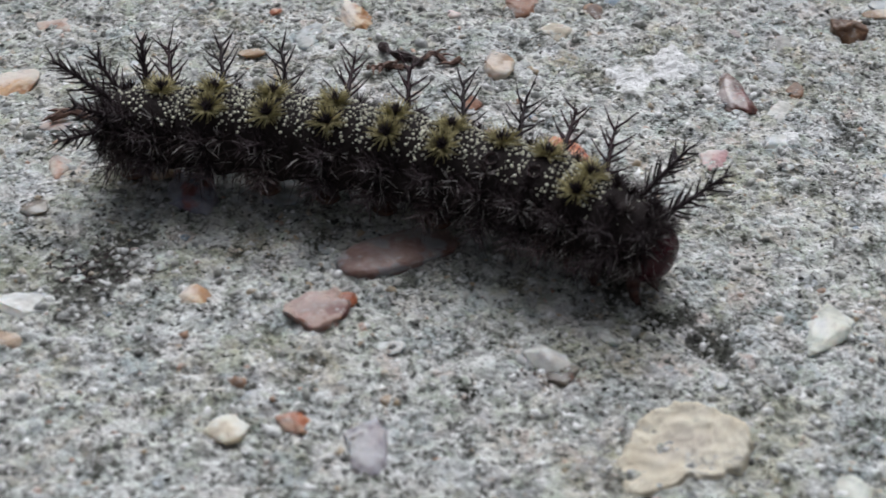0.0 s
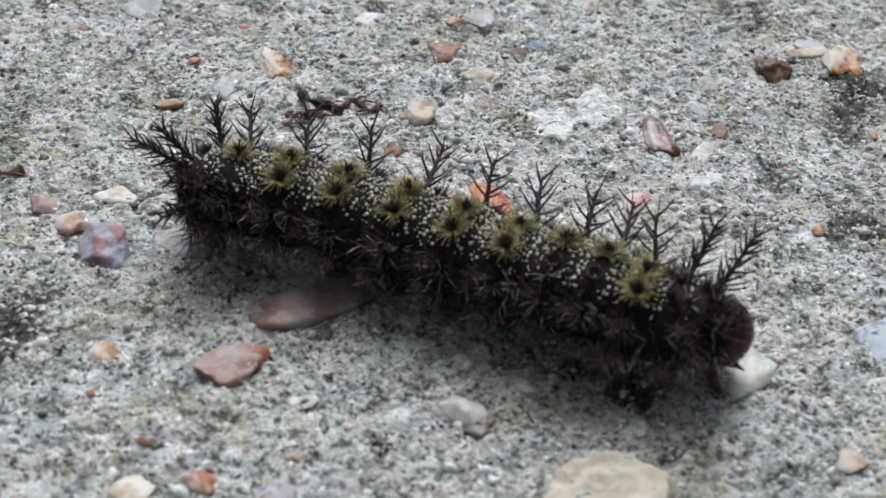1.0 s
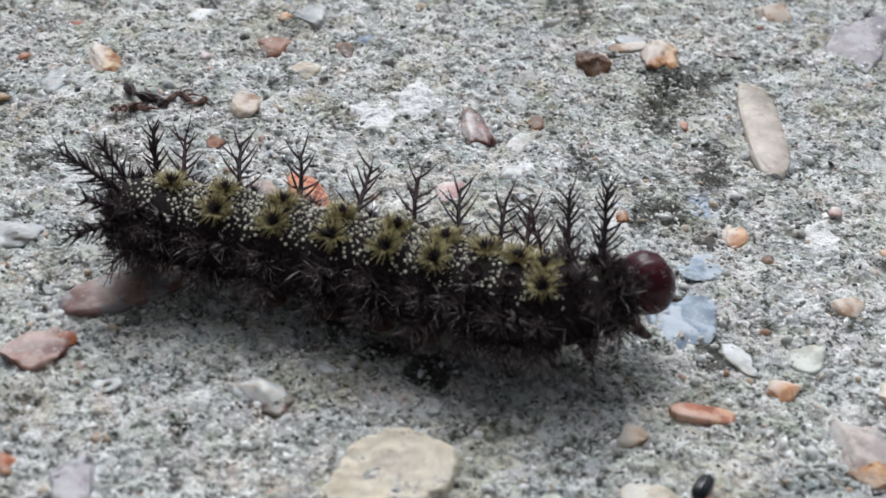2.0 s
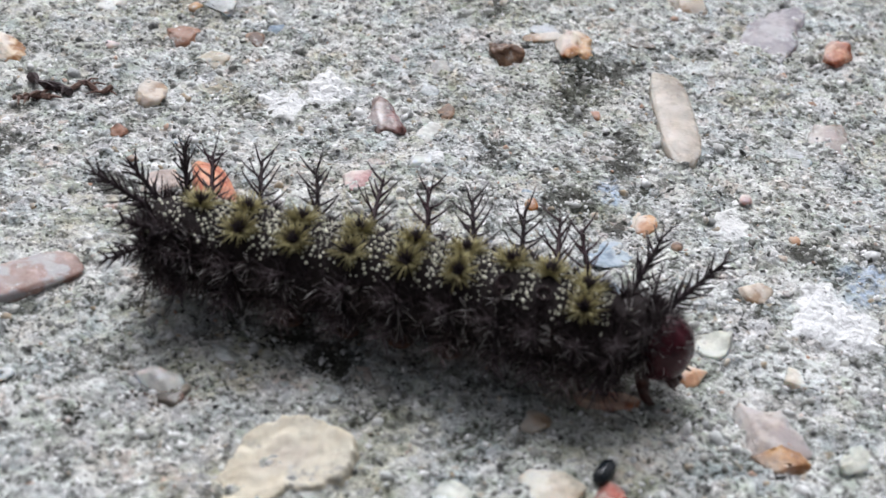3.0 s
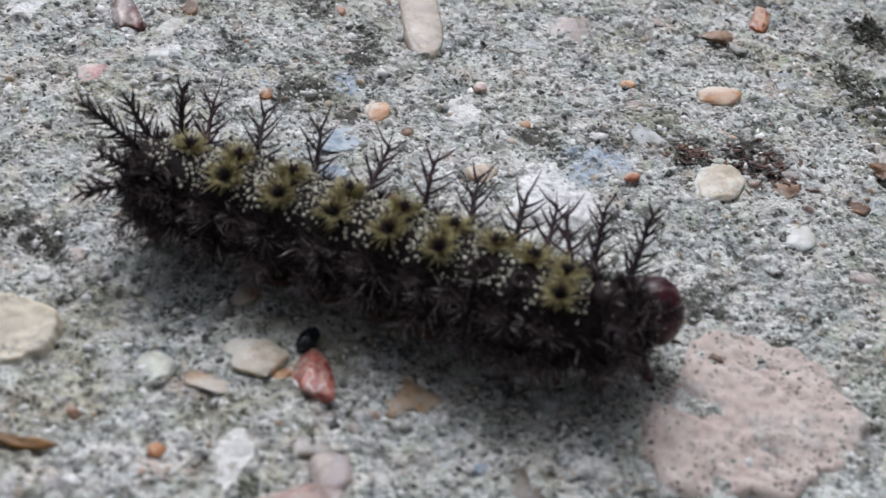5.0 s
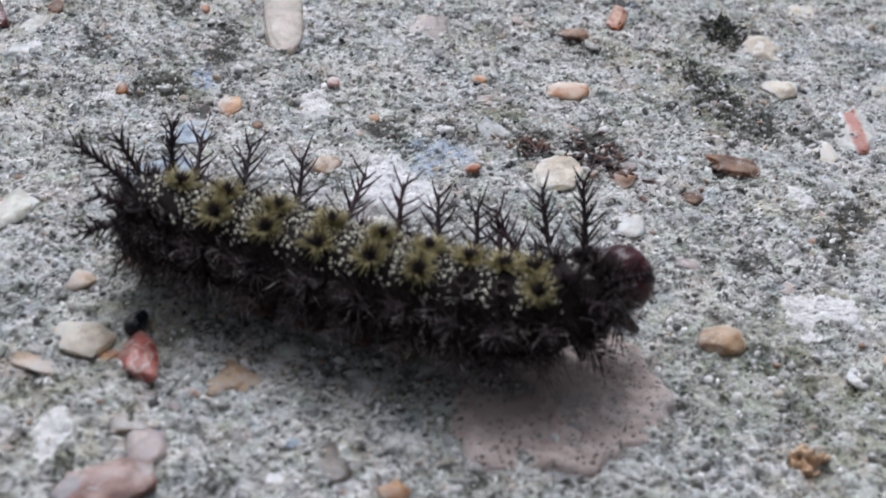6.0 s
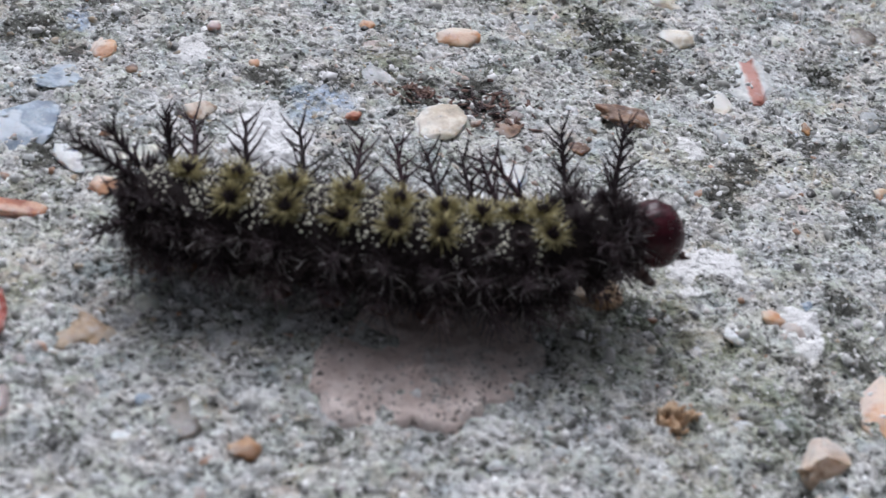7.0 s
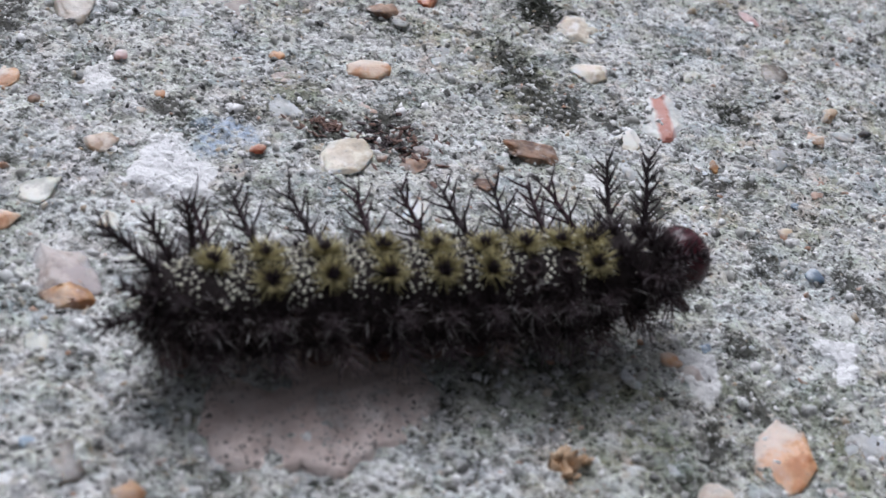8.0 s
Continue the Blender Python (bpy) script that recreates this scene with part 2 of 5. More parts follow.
CONCRETE = concrete_material()
STONE = {
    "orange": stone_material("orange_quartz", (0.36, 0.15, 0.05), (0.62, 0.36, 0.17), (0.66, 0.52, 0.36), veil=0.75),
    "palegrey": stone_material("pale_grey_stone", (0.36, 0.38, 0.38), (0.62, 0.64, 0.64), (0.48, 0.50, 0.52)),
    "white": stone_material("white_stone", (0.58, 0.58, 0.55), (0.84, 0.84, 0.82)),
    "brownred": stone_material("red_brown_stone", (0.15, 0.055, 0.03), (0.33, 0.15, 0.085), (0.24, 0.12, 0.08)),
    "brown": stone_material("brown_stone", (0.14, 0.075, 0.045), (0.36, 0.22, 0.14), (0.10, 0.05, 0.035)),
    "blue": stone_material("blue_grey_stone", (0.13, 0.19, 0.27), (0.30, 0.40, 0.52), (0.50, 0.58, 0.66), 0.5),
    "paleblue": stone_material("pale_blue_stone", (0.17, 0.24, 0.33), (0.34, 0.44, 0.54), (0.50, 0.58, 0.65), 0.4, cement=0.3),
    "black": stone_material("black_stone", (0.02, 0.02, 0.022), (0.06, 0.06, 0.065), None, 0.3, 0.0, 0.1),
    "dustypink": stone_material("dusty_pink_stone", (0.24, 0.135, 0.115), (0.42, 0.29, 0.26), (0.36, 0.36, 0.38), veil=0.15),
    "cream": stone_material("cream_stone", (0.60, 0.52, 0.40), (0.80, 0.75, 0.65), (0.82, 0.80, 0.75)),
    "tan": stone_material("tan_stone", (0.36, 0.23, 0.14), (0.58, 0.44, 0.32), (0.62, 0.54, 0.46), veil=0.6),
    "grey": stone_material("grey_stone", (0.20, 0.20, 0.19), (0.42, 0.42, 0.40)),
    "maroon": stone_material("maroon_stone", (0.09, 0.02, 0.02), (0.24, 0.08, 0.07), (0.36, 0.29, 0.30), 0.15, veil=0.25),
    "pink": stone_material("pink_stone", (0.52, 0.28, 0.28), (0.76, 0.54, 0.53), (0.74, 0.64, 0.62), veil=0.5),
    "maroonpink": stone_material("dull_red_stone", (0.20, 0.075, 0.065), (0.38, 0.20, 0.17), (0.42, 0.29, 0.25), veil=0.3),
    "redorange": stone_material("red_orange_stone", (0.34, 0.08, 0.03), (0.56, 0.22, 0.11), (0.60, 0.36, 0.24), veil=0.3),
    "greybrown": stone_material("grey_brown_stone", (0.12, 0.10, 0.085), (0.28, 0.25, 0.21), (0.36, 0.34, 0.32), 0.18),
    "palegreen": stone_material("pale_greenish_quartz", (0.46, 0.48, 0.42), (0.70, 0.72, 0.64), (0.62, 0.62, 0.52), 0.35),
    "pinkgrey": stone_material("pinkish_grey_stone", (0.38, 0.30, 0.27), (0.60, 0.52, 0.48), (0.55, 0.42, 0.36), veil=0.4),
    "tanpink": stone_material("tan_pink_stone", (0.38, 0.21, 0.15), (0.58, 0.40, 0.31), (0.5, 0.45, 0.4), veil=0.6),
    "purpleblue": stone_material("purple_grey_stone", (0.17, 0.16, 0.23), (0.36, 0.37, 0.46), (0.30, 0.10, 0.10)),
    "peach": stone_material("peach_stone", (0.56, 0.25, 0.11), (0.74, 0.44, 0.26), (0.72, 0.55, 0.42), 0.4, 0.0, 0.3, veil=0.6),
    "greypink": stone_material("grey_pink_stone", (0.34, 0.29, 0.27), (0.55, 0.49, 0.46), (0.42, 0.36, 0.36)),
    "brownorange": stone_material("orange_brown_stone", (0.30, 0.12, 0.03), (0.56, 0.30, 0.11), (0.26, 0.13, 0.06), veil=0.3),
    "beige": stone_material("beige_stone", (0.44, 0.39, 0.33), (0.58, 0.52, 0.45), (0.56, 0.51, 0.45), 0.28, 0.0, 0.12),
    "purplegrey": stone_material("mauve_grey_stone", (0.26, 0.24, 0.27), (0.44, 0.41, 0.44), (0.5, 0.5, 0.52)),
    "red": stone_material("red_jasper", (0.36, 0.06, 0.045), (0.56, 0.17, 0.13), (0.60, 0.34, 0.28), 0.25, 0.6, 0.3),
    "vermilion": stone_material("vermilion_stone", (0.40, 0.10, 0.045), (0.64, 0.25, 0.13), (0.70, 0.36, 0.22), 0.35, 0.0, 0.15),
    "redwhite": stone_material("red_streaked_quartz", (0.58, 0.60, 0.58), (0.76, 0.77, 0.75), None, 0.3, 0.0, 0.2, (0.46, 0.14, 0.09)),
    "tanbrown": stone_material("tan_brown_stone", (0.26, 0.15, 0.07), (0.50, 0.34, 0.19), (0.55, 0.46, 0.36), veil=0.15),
}


def plain_material(name, dark, light, scale, rough, bump=0.0, **more):
    n = Nodes(name)
    colour = n.ramp(n.noise(scale, 5, 0.65), [(0.32, dark), (0.68, light)])
    colour = n.mix(n.ramp(n.noise(scale * 0.25, 2), [(0.35, 0.0), (0.7, 0.5)]), colour, dark)
    rise = n.bump(n.noise(scale * 1.6, 4, 0.6), bump, 0.7) if bump else None
    gloss = n.ramp(n.noise(scale * 0.7, 3), [(0.3, max(rough - 0.1, 0.05)), (0.7, min(rough + 0.15, 1.0))])
    return n.done(colour, gloss, rise, **more)


def sand_material():
    n = Nodes("sand_grains")
    pick = n.add("ShaderNodeNewGeometry").outputs["Random Per Island"]
    colour = n.ramp(pick, [(0.0, (0.03, 0.03, 0.028)), (0.12, (0.15, 0.15, 0.13)), (0.26, (0.36, 0.36, 0.33)), (0.46, (0.56, 0.56, 0.53)),
                           (0.64, (0.90, 0.90, 0.90)), (0.93, (0.46, 0.36, 0.24)), (0.982, (0.42, 0.24, 0.15))], "CONSTANT")
    colour = n.mix(n.ramp(n.noise(1800, 4), [(0.40, 0.0), (0.65, 0.6)]), colour, (0.50, 0.505, 0.49))
    return n.done(colour, n.ramp(n.noise(1500, 2), [(0.3, 0.35), (0.7, 0.85)]), n.bump(n.noise(2500, 3), 0.0001, 0.5), Specular_IOR_Level=0.4)


def quartz_material():
    n = Nodes("pale_quartz_grains")
    pick = n.add("ShaderNodeNewGeometry").outputs["Random Per Island"]
    colour = n.ramp(pick, [(0.0, (0.10, 0.10, 0.09)), (0.08, (0.30, 0.31, 0.30)), (0.24, (0.50, 0.52, 0.52)), (0.48, (0.68, 0.70, 0.69)),
                           (0.66, (0.90, 0.91, 0.90)), (0.90, (0.60, 0.53, 0.43)), (0.965, (0.55, 0.36, 0.27))], "CONSTANT")
    dust = n.ramp(n.noise(1700, 7, 0.8), [(0.38, (0.16, 0.16, 0.14)), (0.46, (0.48, 0.48, 0.46)), (0.58, (0.78, 0.78, 0.77))])
    colour = n.mix(n.ramp(n.noise(620, 6, 0.75), [(0.44, 0.0), (0.56, 0.9)]), colour, dust)
    rise = n.bump(n.noise(1500, 5, 0.7), 0.0003, 0.7)
    return n.done(colour, n.ramp(n.noise(1500, 2), [(0.3, 0.25), (0.7, 0.8)]), rise, Specular_IOR_Level=0.45)


SAND = sand_material()
QUARTZ = quartz_material()
SKIN = plain_material("black_caterpillar_skin", (0.0125, 0.0096, 0.0096), (0.034, 0.0262, 0.0258), 1500, 0.7, 0.0001, Specular_IOR_Level=0.08)
SPOT = plain_material("cream_granules", (0.62, 0.61, 0.46), (0.95, 0.94, 0.82), 900, 0.4)
SPINE = plain_material("black_spine", (0.0215, 0.0152, 0.0178), (0.052, 0.034, 0.039), 1400, 0.5, 0.0, Specular_IOR_Level=0.25)
SPINE_RED = plain_material("dark_red_spine", (0.012, 0.006, 0.008), (0.060, 0.020, 0.030), 1400, 0.5, 0.0, Specular_IOR_Level=0.3)
YELLOW = plain_material("olive_yellow_bristles", (0.29, 0.25, 0.105), (0.60, 0.54, 0.285), 1800, 0.6)
# Grey face hairs; on the flanks this pale colour paints glints on black bristles.
HAIRS_AND_GLINTS = plain_material("pale_hairs_and_glints", (0.36, 0.34, 0.33), (0.88, 0.85, 0.82), 1300, 0.3)
HEAD = plain_material("maroon_head_capsule", (0.020, 0.0036, 0.007), (0.090, 0.010, 0.019), 900, 0.3, 0.00022, Specular_IOR_Level=0.12, Coat_Weight=0.28, Coat_Roughness=0.06)
FUZZ = plain_material("brown_flank_fuzz", (0.036, 0.0245, 0.0255), (0.094, 0.062, 0.064), 1500, 0.35, 0.0, Specular_IOR_Level=0.4)
LEG = plain_material("dark_red_leg", (0.02, 0.007, 0.006), (0.085, 0.026, 0.018), 1100, 0.4, 0.0001)
PAD = plain_material("brown_foot_pad", (0.06, 0.025, 0.015), (0.18, 0.085, 0.05), 1100, 0.5, 0.0001)
SHELL = plain_material("glossy_black_shell", (0.006, 0.008, 0.011), (0.02, 0.028, 0.036), 900, 0.12, 0.00004)
BARK = plain_material("dark_bark", (0.015, 0.010, 0.012), (0.09, 0.055, 0.055), 1200, 0.7, 0.0003)
BARK_RED = plain_material("red_brown_bark", (0.06, 0.03, 0.03), (0.30, 0.18, 0.13), 1200, 0.7, 0.0003)
STRAW = plain_material("brown_straw", (0.10, 0.055, 0.02), (0.42, 0.22, 0.07), 700, 0.5, 0.0001)
LICHEN = plain_material("dark_lichen", (0.012, 0.014, 0.010), (0.075, 0.08, 0.055), 1600, 0.95, 0.0004)


def slab_material(name, a, b, c, middle, rim_at, pitted, patchy=0.0):
    n = Nodes(name)
    colour = n.ramp(n.noise(350, 8, 0.75), [(0.33, a), (0.62, b)])
    rim = n.spread("rim")
    inner = n.ramp(n.maths("ADD", rim, n.maths("MULTIPLY", n.noise(260, 6, 0.7), 1.0)), [(0.72, 0.5), (1.12, 0.0)])
    colour = n.mix(inner, colour, middle)
    cement = n.ramp(n.noise(150, 9, 0.82), [(0.56 - patchy, 0.0), (0.61 - patchy, 0.7)])
    border = n.ramp(n.maths("ADD", rim, n.maths("MULTIPLY", n.noise(420, 8, 0.8), 0.9)), [(rim_at, 0.0), (rim_at + 0.10, 0.9)])
    cement = n.maths("MAXIMUM", cement, border)
    grit = n.ramp(n.noise(1300, 7, 0.8), [(0.38, (0.06, 0.06, 0.05)), (0.47, c), (0.60, (0.72, 0.72, 0.70))])
    colour = n.mix(cement, colour, grit)
    pit = n.ramp(n.cells(1500, "Distance", vector=n.warped(1200, 0.0012)), [(0.24, 1.0), (0.32, 0.0)])
    pit = n.mix(1.0, pit, n.ramp(n.noise(210, 7, 0.75), [(0.60 - pitted, 0.0), (0.68 - pitted, 0.75)]), "MULTIPLY")
    pit = n.mix(1.0, pit, n.ramp(rim, [(0.25, 0.25), (0.8, 1.0)]), "MULTIPLY")
    colour = n.mix(pit, colour, (0.09, 0.075, 0.065))
    rise = n.bump(n.noise(600, 8, 0.75), 0.0007, 0.9)
    rise = n.bump(pit, -0.0004, 0.8, rise)
    return n.done(colour, 0.8, rise)


CREAM_SLAB = slab_material("cream_sandstone", (0.84, 0.74, 0.56), (0.96, 0.90, 0.75), (0.50, 0.48, 0.44), (0.74, 0.67, 0.59), 1.44, 0.07)
PINK_SLAB = slab_material("pink_beige_sandstone", (0.66, 0.53, 0.47), (0.88, 0.78, 0.73), (0.50, 0.46, 0.42), (0.78, 0.65, 0.59), 1.06, 0.19, 0.03)

# ---- mesh helpers ----
class Shape:
    """Vertices and faces of one mesh, in centimetres, with a material slot for each face."""

    def __init__(self):
        self.v, self.f, self.m = [], [], []

    def add(self, verts, faces, slot=0):
        base = len(self.v)
        self.v.extend([tuple(p) for p in verts])
        self.f.extend([tuple(i + base for i in face) for face in faces])
        self.m.extend([slot] * len(faces))

    def tube(self, points, radii, sides=5, slot=0):
        """A tapered tube along points; a last radius of 0 makes a tip."""
        points = [Vector(p) for p in points]
        verts, faces = [], []
        for i, p in enumerate(points):
            along = (points[min(i + 1, len(points) - 1)] - points[max(i - 1, 0)]).normalized()
            side = along.orthogonal().normalized()
            other = along.cross(side)
            for k in range(sides):
                a = 2 * math.pi * k / sides
                verts.append(p + (side * math.cos(a) + other * math.sin(a)) * max(radii[i], 0.0006))
        for i in range(len(points) - 1):
            for k in range(sides):
                j = (k + 1) % sides
                faces.append((i * sides + k, i * sides + j, (i + 1) * sides + j, (i + 1) * sides + k))
        faces.append(tuple(range(sides))[::-1])
        faces.append(tuple((len(points) - 1) * sides + k for k in range(sides)))
        self.add(verts, faces, slot)

    def data(self, name, materials, smooth=True):
        me = bpy.data.meshes.new(name)
        me.from_pydata([(x * CM, y * CM, z * CM) for x, y, z in self.v], [], self.f)
        for m in materials:
            me.materials.append(m)
        me.polygons.foreach_set("material_index", self.m)
        me.polygons.foreach_set("use_smooth", [smooth] * len(me.polygons))
        me.update()
        return me


def part(name, data, parent, label="", m=None):
    """One mesh as a part of a thing, or of a part."""
    ob = new(name, data)
    ob.parent = parent
    if m is not None:
        ob.matrix_basis = m
    return tagged(ob, label)


def thing(name, data, m, label, category, group="", kind=""):
    ob = new(name, data)
    ob.matrix_basis = m
    return tagged(ob, label, category, group, kind)


def ball(level):
    bm = bmesh.new()
    bmesh.ops.create_icosphere(bm, subdivisions=level, radius=1.0)
    verts = [v.co.copy() for v in bm.verts]
    faces = [tuple(v.index for v in f.verts) for f in bm.faces]
    bm.free()
    return verts, faces


BALLS = {level: ball(level) for level in (1, 2, 3, 4)}


def lattice(ix, iy, seed):
    a = np.sin(ix * 127.1 + iy * 311.7 + seed * 74.7) * 43758.5453
    return a - np.floor(a)


def relief(x, y, scale, octaves, seed):
    """Smooth value noise over the plan, about -1 to 1."""
    total, gain, reach = 0, 1.0, 0
    for o in range(octaves):
        u, v = x * scale, y * scale
        iu, iv = np.floor(u), np.floor(v)
        fu, fv = u - iu, v - iv
        fu, fv = fu * fu * (3 - 2 * fu), fv * fv * (3 - 2 * fv)
        a, b = lattice(iu, iv, seed + o), lattice(iu + 1, iv, seed + o)
        c, d = lattice(iu, iv + 1, seed + o), lattice(iu + 1, iv + 1, seed + o)
        total = total + gain * ((a * (1 - fu) + b * fu) * (1 - fv) + (c * (1 - fu) + d * fu) * fv - 0.5) * 2
        reach, gain, scale = reach + gain, gain * 0.55, scale * 2.1
    return total / reach


def ground_height(x, y):
    """Height of the concrete in cm at a place in cm."""
    x, y = np.asarray(x, float), np.asarray(y, float)
    return 0.020 * relief(x, y, 0.7, 2, 3) + 0.034 * relief(x, y, 3.1, 3, 11) + 0.034 * relief(x, y, 11.0, 2, 23) + 0.016 * relief(x, y, 17.0, 1, 29) - 0.03 - 0.06 * np.maximum(0, relief(x, y, 7.0, 2, 37) - 0.3)


# ---- the ground: one sheet, fine where the animal walks, coarse out to the horizon ----
def spread(lo, hi, step):
    inner = np.arange(lo, hi + step / 2, step)
    outer = step * 3 * (1.55 ** np.arange(28) - 1) / 0.55 + step
    return np.concatenate([lo - outer[::-1], inner, hi + outer])


STAINS = [(9.02, 3.60, 0.22), (9.12, 3.25, 0.30), (9.25, 2.90, 0.28), (9.50, 2.75, 0.22), (11.72, 0.15, 0.26), (10.80, 1.70, 0.18), (-1.34, -0.31, 0.10), (-3.05, -0.61, 0.10), (-1.27, -0.82, 0.10), (3.39, 5.83, 0.33), (3.12, 5.07, 0.25), (-4.72, 5.37, 0.11), (2.39, 7.38, 0.21), (3.34, 5.55, 0.21), (3.06, 3.20, 0.22), (3.38, 5.88, 0.27), (2.91, 3.19, 0.24), (6.46, -0.04, 0.19), (-4.68, 0.55, 0.31), (-4.57, 1.03, 0.25), (-6.01, 4.99, 0.11), (-1.35, -0.31, 0.12), (0.72, 0.55, 0.18), (-2.60, -0.33, 0.11), (0.83, 0.58, 0.22), (-0.09, 1.27, 0.22), (0.41, 0.88, 0.17), (9.50, 4.86, 0.22), (8.93, 3.82, 0.18), (9.13, 3.15, 0.21), (8.70, 0.42, 0.20), (9.99, 1.29, 0.18), (8.89, 3.78, 0.16), (9.11, 3.19, 0.22), (11.39, 3.07, 0.21), (11.73, 0.09, 0.25), (10.37, -0.84, 0.17), (10.21, -1.55, 0.19), (6.83, 2.35, 0.20), (7.48, 2.27, 0.24)]
LIMES = [(4.60, 2.91, 0.17), (5.15, 1.38, 0.22), (5.46, 1.32, 0.19), (5.25, 1.57, 0.27), (5.46, 1.25, 0.23), (8.96, -0.34, 0.22), (9.22, -0.29, 0.22), (4.56, 2.86, 0.15), (0.05, 4.58, 0.22), (0.40, 5.03, 0.27), (4.65, 3.03, 0.15), (9.53, 1.60, 0.16), (11.25, -0.94, 0.19), (2.39, -2.01, 0.17), (2.43, -2.04, 0.21), (9.84, -1.19, 0.18), (1.59, 3.67, 0.11)]
# Grime, plus the animal's soft shadow painted in right of the pink stone.
GRIMES_AND_SHADE = [(10.8, -1.9, 0.7), (10.2, -1.3, 0.5), (9.3, -2.3, 0.5), (9.1, 3.3, 0.5), (8.05, -1.2, 0.62), (8.79, -1.61, 0.50), (8.5, -1.0, 0.45), (9.3, -1.5, 0.35), (-5.4, 0.6, 0.45), (8.9, 3.9, 0.5), (9.2, 4.7, 0.4), (3.2, 5.4, 0.5), (2.0, 7.4, 0.4), (3.1, 3.3, 0.35), (6.6, 2.9, 0.4)]
BLUES = [(5.95, 2.11, 0.24), (5.73, 1.90, 0.19), (3.42, 3.39, 0.14)]


_rng = random.Random(77)
SMALL_STAINS = [(_rng.uniform(-7.5, 14), _rng.uniform(-3.6, 8.6), 0.05 + 0.16 * _rng.random() ** 2) for _ in range(170)]


def patches(spots, x, y, seed):
    """How strongly ragged patches lie over each place, 0 to 1."""
    wx, wy = x + 0.22 * relief(x, y, 4.0, 3, seed), y + 0.30 * relief(x, y, 4.0, 3, seed + 9)
    total = np.zeros_like(x)
    for a, b, r in spots:
        r = r * (1.25 if r > 0.15 and seed == 61 else 0.85)
        total = np.maximum(total, np.exp(-(((wx - a) ** 2 + ((wy - b) / 1.5) ** 2) / (1.1 * r * r)) ** 1.5))
    return total


def build_ground():
    xs, ys = spread(-8.2, 15.0, 0.034), spread(-4.0, 9.4, 0.034)
    gx, gy = np.meshgrid(xs, ys)
    lime, stain = patches(LIMES, gx, gy, 71), patches(STAINS + SMALL_STAINS, gx, gy, 61)
    gz = ground_height(gx, gy) + lime * (0.04 + 0.03 * relief(gx, gy, 5.0, 2, 91)) - stain * 0.006
    verts = np.stack([gx, gy, gz], -1).reshape(-1, 3) * CM
    nx, ny = len(xs), len(ys)
    i = (np.arange(ny - 1)[:, None] * nx + np.arange(nx - 1)[None]).ravel()
    quads = np.stack([i, i + 1, i + nx + 1, i + nx], -1).astype(np.int32)
    me = bpy.data.meshes.new("ground")
    me.vertices.add(len(verts))
    me.vertices.foreach_set("co", verts.ravel())
    me.loops.add(quads.size)
    me.loops.foreach_set("vertex_index", quads.ravel())
    me.polygons.add(len(quads))
    me.polygons.foreach_set("loop_start", np.arange(0, quads.size, 4, dtype=np.int32))
    me.polygons.foreach_set("use_smooth", np.ones(len(quads), bool))
    me.update(calc_edges=True)
    for key, spots, seed in (("stain", STAINS + SMALL_STAINS, 61), ("lime", LIMES, 71), ("grime_shade", GRIMES_AND_SHADE, 51), ("blue", BLUES, 81)):
        values = me.attributes.new(key, "FLOAT", "POINT")
        values.data.foreach_set("value", patches(spots, gx, gy, seed).ravel().astype(np.float32))
    me.materials.append(CONCRETE)
    return thing("ground", me, Matrix(), "worn grey sandy concrete with exposed pebbles", "concrete", kind="structure")


ground = build_ground()


def grains(name, count, lo, hi, area, seed, sink, material, label):
    """Many small angular grains bedded in the ground, as one mesh."""
    rng = np.random.default_rng(seed)
    bv = np.array(BALLS[1][0])
    bf = np.array(BALLS[1][1])
    x, y = rng.uniform(area[0], area[1], count), rng.uniform(area[2], area[3], count)
    size = lo + (hi - lo) * rng.random(count) ** 3
    q = rng.normal(size=(count, 4))
    q /= np.linalg.norm(q, axis=1)[:, None]
    w, a, b, c = q.T
    rot = np.stack([1 - 2 * (b * b + c * c), 2 * (a * b - c * w), 2 * (a * c + b * w), 2 * (a * b + c * w), 1 - 2 * (a * a + c * c), 2 * (b * c - a * w),
                    2 * (a * c - b * w), 2 * (b * c + a * w), 1 - 2 * (a * a + b * b)], -1).reshape(-1, 3, 3)
    shape = bv[None] * rng.uniform(0.45, 1.3, (count, 1, 3)) * rng.uniform(0.6, 1.32, (count, len(bv), 1)) * size[:, None, None]
    verts = np.einsum("nij,nkj->nki", rot, shape)
    verts[..., 0] += x[:, None]
    verts[..., 1] += y[:, None]
    verts[..., 2] += (ground_height(x, y) - sink * size)[:, None]
    faces = (bf[None] + (np.arange(count) * len(bv))[:, None, None]).reshape(-1, 3).astype(np.int32)
    me = bpy.data.meshes.new(name)
    me.vertices.add(count * len(bv))
    me.vertices.foreach_set("co", (verts * CM).ravel())
    me.loops.add(faces.size)
    me.loops.foreach_set("vertex_index", faces.ravel())
    me.polygons.add(len(faces))
    me.polygons.foreach_set("loop_start", np.arange(0, faces.size, 3, dtype=np.int32))
    me.update(calc_edges=True)
    me.materials.append(material)
    ob = part(name, me, ground, label)
    return tagged(ob, kind="stuff")


grains("sand", 36000, 0.014, 0.056, (-8.0, 14.8, -3.9, 9.2), 5, 0.42, SAND, "sharp white, grey and black sand grains in the cement")
grains("grit", 1700, 0.04, 0.09, (-8.0, 14.8, -3.9, 9.2), 6, 0.5, SAND, "coarse grit in the cement")
grains("quartz_sand", 26000, 0.028, 0.080, (-8.0, 14.8, -3.9, 9.2), 8, 0.66, QUARTZ, "pale glassy quartz grains in the cement")


